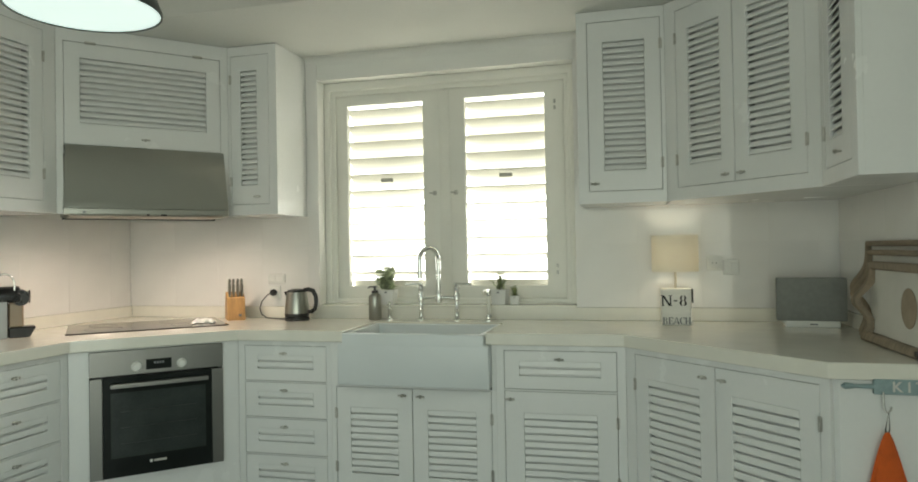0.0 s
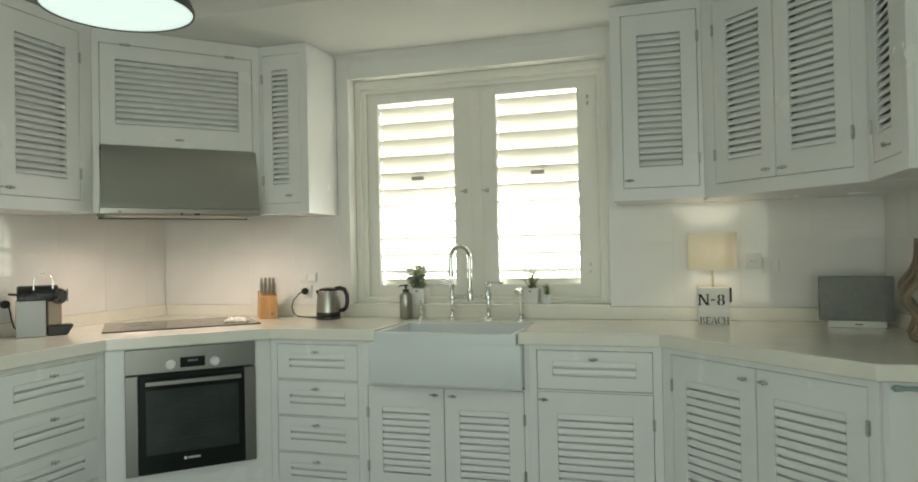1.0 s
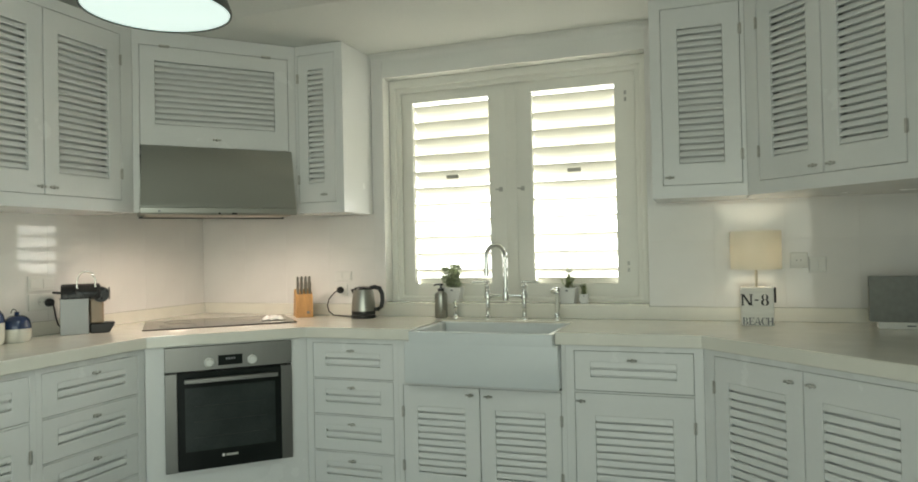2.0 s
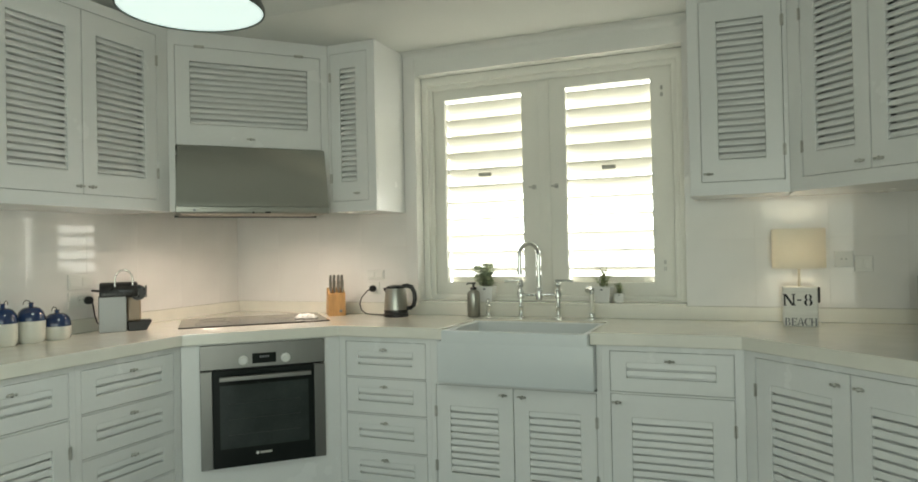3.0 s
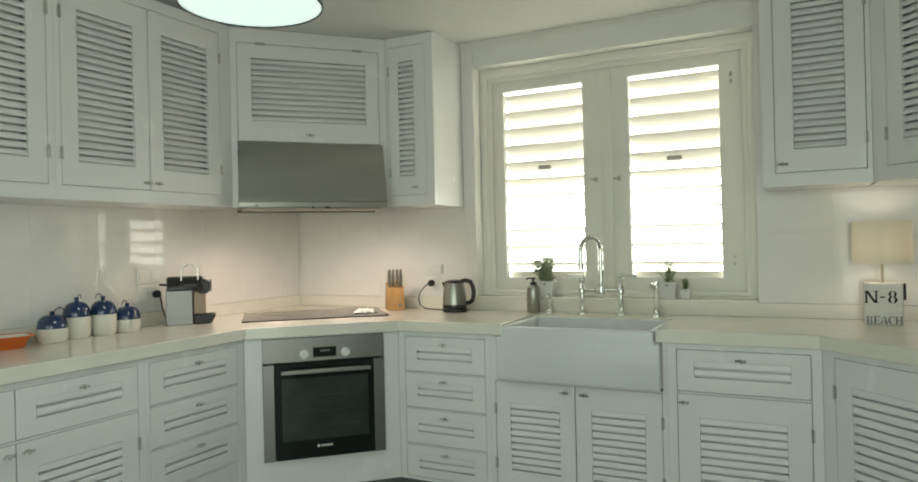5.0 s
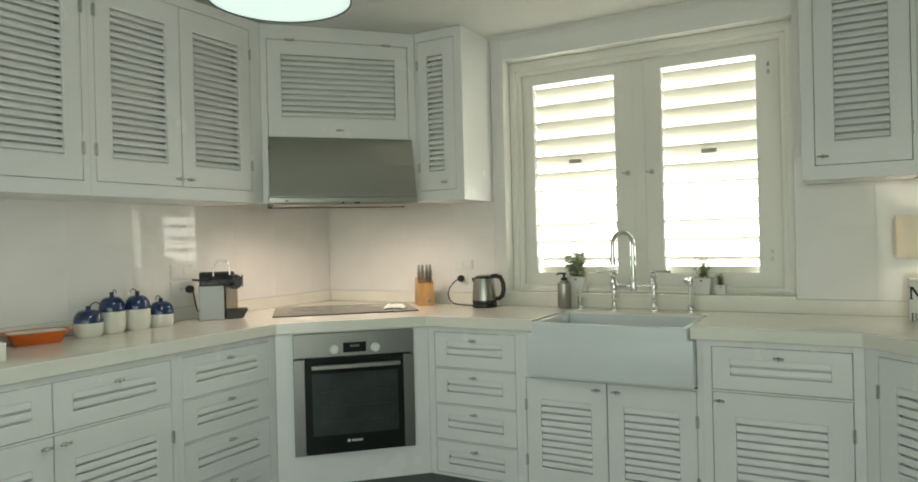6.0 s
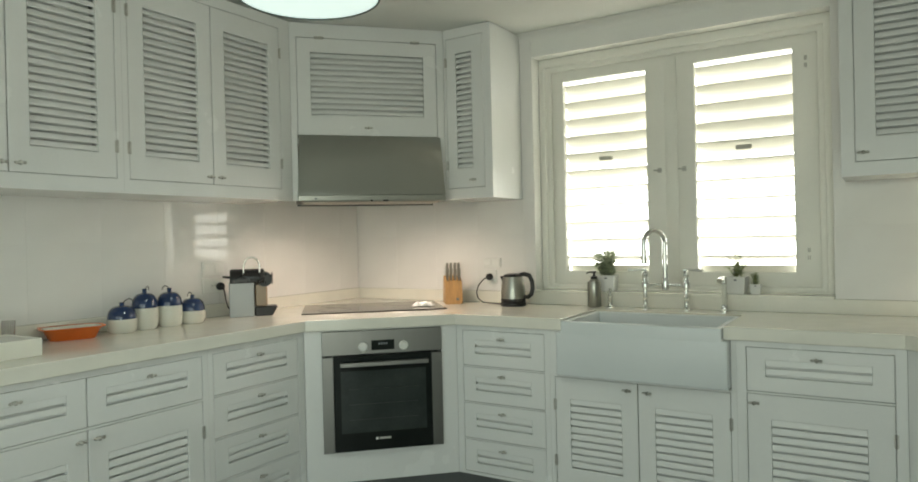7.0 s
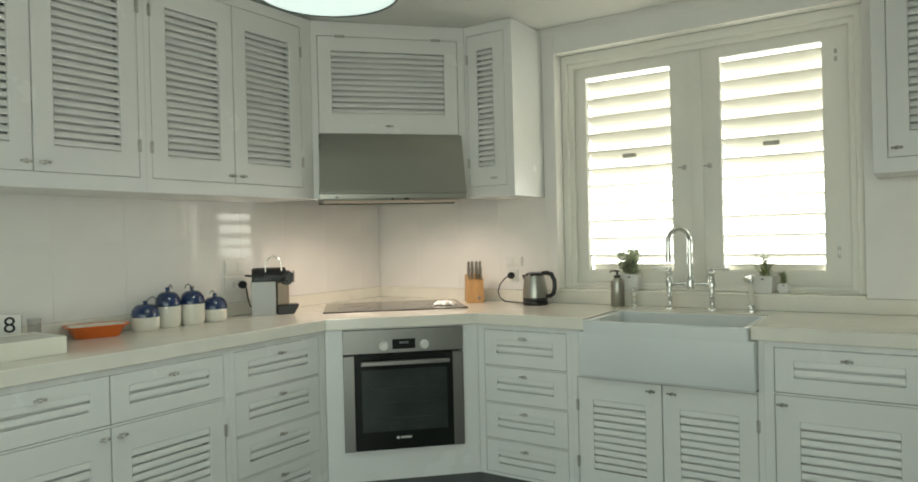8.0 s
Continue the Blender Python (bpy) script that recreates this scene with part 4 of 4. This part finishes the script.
for sx, sy, z in ((0.138, 0.086, 0.0535), (0.130, 0.080, 0.049), (0.112, 0.06, 0.013), (0.1, 0.05, 0.008)):
    rr.append([bm.verts.new((sx * math.copysign(abs(math.cos(a)) ** 0.45, math.cos(a)), sy * math.copysign(abs(math.sin(a)) ** 0.45, math.sin(a)), z)) for a in [2 * math.pi * i / 40 + 0.01 for i in range(40)]])
for a, b in zip(rr, rr[1:]):
    for i in range(40):
        bm.faces.new((a[i], a[(i + 1) % 40], b[(i + 1) % 40], b[i]))
bm.faces.new(rr[-1])
part("lining", bm, CREAM, dish, "white enamel lining", smooth=True)

# white tray, card and glass at the end of the left worktop
tray = thing("white_tray", pose(-1.76, -2.525, Z), "white lacquered low box on the worktop", "tray")
bm = B()
rr = []
for sx, sy, z in ((0.12, 0.25, 0.0), (0.12, 0.25, 0.064), (0.116, 0.246, 0.064), (0.116, 0.246, 0.060)):
    rr.append([bm.verts.new((a * sx, b * sy, z)) for a, b in ((-1, -1), (1, -1), (1, 1), (-1, 1))])
for a, b in zip(rr, rr[1:]):
    for i in range(4):
        bm.faces.new((a[i], a[(i + 1) % 4], b[(i + 1) % 4], b[i]))
bm.faces.new(rr[0][::-1])
bm.faces.new(rr[-1])
part("box", bm, STONE, tray, bevel=0.003)
card = thing("number_card", pose(-1.93, -2.345, Z, 0, 0, 68), "white card printed with a large black figure", "card")
bm = B()
box(bm, -0.045, 0.045, 0.0, 0.006, 0.0, 0.132)
part("board", bm, PLASTIC, card, bevel=0.001)
words("figure", "8", 0.085, INK, card, pose(0.005, -0.001, 0.092, 90))
bm = B()
for x in (-0.024, -0.01, 0.006, 0.022):
    box(bm, x - 0.005, x + 0.005, -0.0012, 0.0, 0.034, 0.048)
part("printed_bars", bm, GREYINK, card)
bm = B()
box(bm, 0.0425, 0.0445, -0.0012, 0.0, 0.055, 0.13)
part("printed_edge", bm, GREYINK, card)
GLASS = bpy.data.materials.new("clear_glass")
GLASS.use_nodes = True
_g = GLASS.node_tree.nodes["Principled BSDF"]
_g.inputs["Transmission Weight"].default_value, _g.inputs["Roughness"].default_value, _g.inputs["IOR"].default_value = 1.0, 0.03, 1.45
tumbler = thing("glass_tumbler", pose(-1.99, -2.225, Z) @ Matrix.Diagonal((0.68, 0.68, 1.15, 1)), "clear glass tumbler on the worktop", "glass")
bm = B()
lathe(bm, [(0, 0), (0.03, 0), (0.036, 0.09), (0.034, 0.09), (0.028, 0.008), (0, 0.008)], 0, 0, 28)
part("glass_wall", bm, GLASS, tumbler, smooth=True)

# ---------- table lamp ----------
tl = thing("table_lamp", pose(1.225, -0.17, Z), "lit table lamp on a stencilled white block", "lamp")
bm = B()
box(bm, -0.070, 0.070, -0.04, 0.04, 0.0, 0.178)
blk = part("block", bm, mat("whitewashed_wood", (0.86, 0.85, 0.81), 0.7, vary=0.08, scale=14, bump=0.1, stretch=(1, 1, 6)), tl, "whitewashed wooden block", bevel=0.003)


def stencil(sign, height, material, parent, at):
    """One slab-serif stencil character, drawn with strokes and half rings, of unit height before scaling."""
    q = B()

    def stroke(*pts):
        prism(q, [(x * height, y * height) for x, y in pts], 0.0, 0.0006 + 0.000004 * len(q.verts))

    def bar(x0, x1, y0, y1):
        stroke((x0, y0), (x1, y0), (x1, y1), (x0, y1))

    def half_ring(cx, cy, rx, ry, side, thick, thin):
        turns = [math.pi * (i / 12 - 0.5) * 0.93 for i in range(13)]
        pts = [(cx + side * (0.03 + rx * math.cos(a)), cy + ry * math.sin(a)) for a in turns]
        pts += [(cx + side * (0.03 + (rx - thick) * math.cos(a)), cy + (ry - thin) * math.sin(a)) for a in turns[::-1]]
        stroke(*(pts if side > 0 else pts[::-1]))

    def stem(x, half, serif=0.09):
        bar(x - half, x + half, 0.06, 0.94)
        bar(x - half - serif, x + half + serif, 0.0, 0.06)
        bar(x - half - serif, x + half + serif, 0.94, 1.0)

    if sign == "N":
        stem(-0.34, 0.065)
        stem(0.36, 0.065)
        stroke((0.19, 0.02), (0.40, 0.02), (-0.19, 0.98), (-0.40, 0.98))
    elif sign == "8":
        for side in (-1, 1):
            half_ring(0, 0.74, 0.25, 0.26, side, 0.16, 0.06)
            half_ring(0, 0.27, 0.30, 0.28, side, 0.19, 0.06)
    elif sign == "-":
        bar(-0.16, 0.16, 0.42, 0.54)
    elif sign == "B":
        stem(-0.2, 0.09, 0.06)
        half_ring(-0.04, 0.76, 0.28, 0.24, 1, 0.15, 0.06)
        half_ring(-0.04, 0.26, 0.33, 0.26, 1, 0.17, 0.06)
    elif sign == "E":
        stem(-0.2, 0.09, 0.06)
        for y0, y1, x1 in ((0.0, 0.07, 0.34), (0.46, 0.54, 0.22), (0.93, 1.0, 0.32)):
            bar(-0.06, x1, y0, y1)
        bar(0.27, 0.34, 0.07, 0.24)
        bar(0.25, 0.32, 0.76, 0.93)
    elif sign == "A":
        stroke((-0.38, 0.0), (-0.28, 0.0), (-0.01, 1.0), (-0.07, 1.0))
        stroke((0.16, 0.0), (0.40, 0.0), (0.09, 1.0), (0.01, 1.0))
        bar(-0.2, 0.14, 0.28, 0.35)
    elif sign == "C":
        half_ring(0.08, 0.5, 0.42, 0.5, -1, 0.2, 0.07)
        bar(0.10, 0.32, 0.93, 1.0)
        bar(0.10, 0.32, 0.0, 0.07)
        bar(0.25, 0.32, 0.70, 0.93)
    elif sign == "H":
        stem(-0.25, 0.085, 0.06)
        stem(0.25, 0.085, 0.06)
        bar(-0.15, 0.15, 0.46, 0.54)
    return part("stencil", q, material, parent, at=at)


for sign, x in (("N", -0.042), ("-", 0.0), ("8", 0.036)):
    stencil(sign, 0.052, INK, blk, pose(x - 0.004, -0.0402, 0.094, 90))
for sign, x in zip("BEACH", (-0.053, -0.0265, 0.0, 0.0265, 0.053)):
    stencil(sign, 0.034, GREYINK, blk, pose(x, -0.0402, 0.004, 90))
bm = B()
box(bm, 0.0705, 0.080, -0.045, -0.038, 0.108, 0.178)
part("tag", bm, INK, tl, "small black hanging tag", bevel=0.002)
bm = B()
tube(bm, [(0, 0, 0.177), (0, 0, 0.36)], 0.006)
part("stem", bm, PALEWOOD, tl)
bm = B()
lathe(bm, [(0.110, 0.262), (0.111, 0.262), (0.111, 0.44), (0.110, 0.44), (0.110, 0.262)], 0, 0, 48)
shade = part("shade", bm, SHADE, tl, "pale linen drum shade", smooth=True)
bm = B()
tube(bm, [(0, 0, 0.42), (0.109, 0, 0.425)], 0.002)
tube(bm, [(0, 0, 0.42), (-0.109, 0, 0.425)], 0.002)
tube(bm, [(0, 0, 0.35), (0, 0, 0.42)], 0.002)
part("shade_carrier", bm, NICKEL, tl)
bm = B()
lathe(bm, [(0, 0.30), (0.012, 0.302), (0.026, 0.335), (0.024, 0.36), (0, 0.378)], 0, 0, 18)
bulb = part("bulb", bm, BULB, tl, smooth=True)
bulb.visible_shadow = False
lamp("table_lamp_light", "POINT", pose(1.225, -0.17, Z + 0.345), 0.42, (1.0, 0.94, 0.80), radius=0.025)

# ---------- speaker ----------
sp = thing("speaker", pose(1.835, -0.21, Z, 0, 0, -6), "grey cloth covered loudspeaker on a white foot", "speaker")
bm = B()
box(bm, -0.157, 0.135, -0.05, 0.012, 0.03, 0.228)
part("grille", bm, SPEAKER, sp, bevel=0.004, segments=3, smooth=True)
bm = B()
box(bm, -0.125, 0.105, -0.055, 0.012, 0.0, 0.030)
part("foot", bm, PLASTIC, sp, bevel=0.004)
bm = B()
box(bm, -0.02, 0.012, -0.0565, -0.0545, 0.012, 0.018)
part("badge", bm, GREYINK, sp)


# ---------- carved picture frames leaning at the wall ----------
def carved_frame(m, w, h, label, art):
    """A scalloped wooden frame, in its own x and z, with a canvas."""
    f = thing("picture_frame", m, label, "picture frame", "carved frames")

    def outline(g):
        pts = []
        for i in range(41):
            t_ = i / 40
            z = g + (h - 2 * g) * t_
            pts.append((w / 2 - g - 0.012 * t_, z))
        return pts + [(-x, z) for x, z in pts][::-1]

    wide = 0.032 if art else 0.022
    o, i_ = outline(0.0), outline(wide)
    q = B()
    rings_ = []
    for pts, y in ((o, 0.020), (o, -0.004), (outline(0.006), -0.009), (outline(wide - 0.006), -0.006), (i_, 0.0), (i_, 0.020)):
        rings_.append([q.verts.new((x, y, z)) for x, z in pts])
    n_ = len(o)
    for a, b in zip(rings_, rings_[1:] + rings_[:1]):
        for k_ in range(n_):
            q.faces.new((a[k_], a[(k_ + 1) % n_], b[(k_ + 1) % n_], b[k_]))
    # the carved end swells out from the wall at half height and draws in at the neck
    for v in [p for p in q.verts if p.co.x < 0]:
        t_ = v.co.z / h
        v.co.y -= 0.058 * math.exp(-((t_ - 0.50) / 0.17) ** 2) + 0.022 * math.exp(-((t_ - 0.02) / 0.12) ** 2)
    bmesh.ops.recalc_face_normals(q, faces=q.faces)
    part("moulding", q, GREYWOOD, f, "weathered carved wood moulding")
    q = B()
    v1, v2 = [q.verts.new((x, 0.012, z)) for x, z in i_], [q.verts.new((x, 0.018, z)) for x, z in i_]
    q.faces.new(v1)
    q.faces.new(v2[::-1])
    part("canvas", q, CANVAS, f, "pale canvas")
    if art:
        q = B()
        lathe(q, [(0, 0), (0.07, 0), (0.07, 0.002), (0, 0.002)], 0, 0, 30)
        part("printed_disc", q, TAUPE, f, "taupe printed disc", at=pose(0.10, 0.0115, h * 0.5, 90))
    return f


for x, y, w, h, lean, label in ((1.983, -0.863, 0.796, 0.392, -1, "large weathered carved wooden picture frame leaning at the wall"),
                                 (1.956, -0.915, 0.692, 0.356, -1, "middle carved wooden frame nested in the larger one"),
                                 (1.929, -0.970, 0.582, 0.312, -1, "smaller carved wooden frame with a printed disc, leaning on the others")):
    carved_frame(pose(x, y, Z + 0.002, lean, 0, -90), w, h, label, w < 0.6)
stand = thing("phone_stand", pose(1.94, -1.22, Z), "slim white panel on a black foot", "stand")
bm = B()
box(bm, -0.012, 0.012, -0.03, 0.03, 0.028, 0.25)
part("panel", bm, PLASTIC, stand, bevel=0.004)
bm = B()
box(bm, -0.022, 0.022, -0.045, 0.045, 0.0, 0.028)
part("foot", bm, BLACK, stand, bevel=0.004)

# ---------- sign, hook and towel on the end panel ----------
rail = thing("hook_rail", pose(1.76, -1.2585, 0.826), "grey-blue arrow shaped kitchen sign with a steel hook", "sign")
bm = B()
tube(bm, [(-0.085, -0.014, 0.0), (-0.075, -0.014, 0.0), (-0.055, -0.014, 0), (-0.045, -0.014, 0), (0.01, -0.014, 0)], [0.003, 0.011, 0.009, 0.0065, 0.008], 12)
part("arrow_tip", bm, SIGN, rail, smooth=True)
bm = B()
box(bm, 0.008, 0.235, -0.022, -0.004, -0.024, 0.024)
board = part("board", bm, SIGN, rail, bevel=0.002)
bm = B()
box(bm, 0.02, 0.05, -0.004, 0.0, -0.02, 0.02)
part("mount", bm, NICKEL, rail)
words("lettering", "K I T", 0.046, CANVAS, board, pose(0.106, -0.0225, 0, 90), bold=0.0008)
bm = B()
tube(bm, [(0.033, -0.024, -0.015), (0.033, -0.026, -0.045), (0.034, -0.03, -0.068), (0.040, -0.036, -0.078), (0.048, -0.04, -0.07), (0.05, -0.042, -0.058)], 0.003, 8)
part("hook", bm, NICKEL, rail, smooth=True)
towel = thing("kitchen_towel", pose(1.80, -1.288, 0.285), "bright orange cotton towel hanging from the hook", "towel")
bm = B()
rows_ = []
for i in range(25):
    t_ = i / 24
    z = 0.40 - 0.40 * t_
    half = 0.006 + 0.085 * t_ ** 0.75
    row = []
    for k in range(40):
        a = 2 * math.pi * k / 40
        fold = 1 + 0.22 * t_ ** 0.5 * math.sin(5 * a + 1.5 * t_)
        row.append(bm.verts.new((half * math.cos(a) * fold, (0.006 + 0.012 * t_) * math.sin(a) * fold, z)))
    rows_.append(row)
for a, b in zip(rows_, rows_[1:]):
    for k in range(40):
        bm.faces.new((a[k], b[k], b[(k + 1) % 40], a[(k + 1) % 40]))
bm.faces.new(rows_[0])
bm.faces.new(rows_[-1][::-1])
part("cloth", bm, TOWEL, towel, smooth=True)
bm = B()
tube(bm, [(-0.003, 0, 0.395), (-0.006, -0.003, 0.41), (0.004, -0.006, 0.468), (0.006, -0.003, 0.41), (0.003, 0, 0.395)], 0.002, 6)
part("hanging_loop", bm, SHELL, towel)

# ---------- pendant lamp ----------
pend = thing("pendant_lamp", pose(-0.53, -2.045, 2.017), "white enamel pendant lamp with a glowing opal disc", "lamp")
bm = B()
lathe(bm, [(0.208, 0.0), (0.213, 0.0), (0.214, 0.012), (0.195, 0.06), (0.14, 0.12), (0.06, 0.16), (0.05, 0.2), (0.047, 0.2), (0.056, 0.157), (0.135, 0.116), (0.19, 0.057), (0.208, 0.012), (0.208, 0.0)], 0, 0, 64)
part("shade", bm, SHELL, pend, "dark rimmed enamel shade", smooth=True)
bm = B()
lathe(bm, [(0, 0.0005), (0.12, 0.001), (0.2075, 0.004), (0.2075, 0.007), (0, 0.007)], 0, 0, 64)
part("diffuser", bm, DIFFUSER, pend, "glowing opal glass disc", smooth=True)
bm = B()
tube(bm, [(0, 0, 0.199), (0, 0, 0.83)], 0.004)
part("cord", bm, BLACK, pend)
bm = B()
lathe(bm, [(0, 0.80), (0.05, 0.80), (0.05, 0.82), (0.03, 0.83), (0, 0.83)], 0, 0, 24)
part("ceiling_rose", bm, PLASTIC, pend, smooth=True)

lamp("pendant_light", "SPOT", pose(-0.53, -2.045, 2.006), 22, (0.86, 1.0, 0.94), radius=0.18, cone=radians(165))

# ---------- wall tiles ----------
tile_meshes = {}


def tile(w, h):
    key = (round(w, 3), round(h, 3))
    if key not in tile_meshes:
        q = B()
        box(q, 0.0006, w - 0.0006, -0.0065, -0.005, 0.0006, h - 0.0006)
        tile_meshes[key] = finish(q, "tile", TILE, 0.0004)
    return tile_meshes[key]


def tile_field(wall, m, x0, x1, rows, first, pitch):
    """Glazed tiles over a bed of grout; m carries the wall's own x and z."""
    q = B()
    box(q, x0, x1, -0.0056, -0.0002, rows[0][0], rows[-1][1])
    part("grout_bed", q, GROUT, wall, at=m)
    x = first
    while x < x1 - 0.004:
        a, b = max(x, x0), min(x + pitch, x1)
        if b - a > 0.004:
            for z0, z1 in rows:
                piece("tile", tile(b - a, z1 - z0), wall, m @ pose(a, 0, z0))
        x += pitch


TROWS = ((0.9685, 1.302), (1.302, 1.50))
tile_field(wall_north, pose(0, 0, 0), LEFT + 0.002, WX0 - 0.001, TROWS, -2.375, 0.306)
tile_field(wall_north, pose(0, 0, 0), WX1 + 0.001, RIGHT - 0.002, TROWS, WX1 + 0.001, 0.32)
tile_field(wall_west, pose(LEFT, 0, 0, 0, 0, 90), -3.2, -0.010, TROWS, -3.384, 0.32)
tile_field(wall_east, pose(RIGHT, 0, 0, 0, 0, -90), 0.010, 1.27, TROWS, 0.01, 0.32)
STRIP = ((1.5, 1.636), (1.636, 1.97), (1.97, 2.304), (2.304, 2.439))
tile_field(wall_north, pose(0, 0, 0), -0.849, WX0 - 0.001, STRIP, -0.849, 0.32)
tile_field(wall_north, pose(0, 0, 0), WX1 + 0.001, 0.774, STRIP, WX1 + 0.001, 0.32)
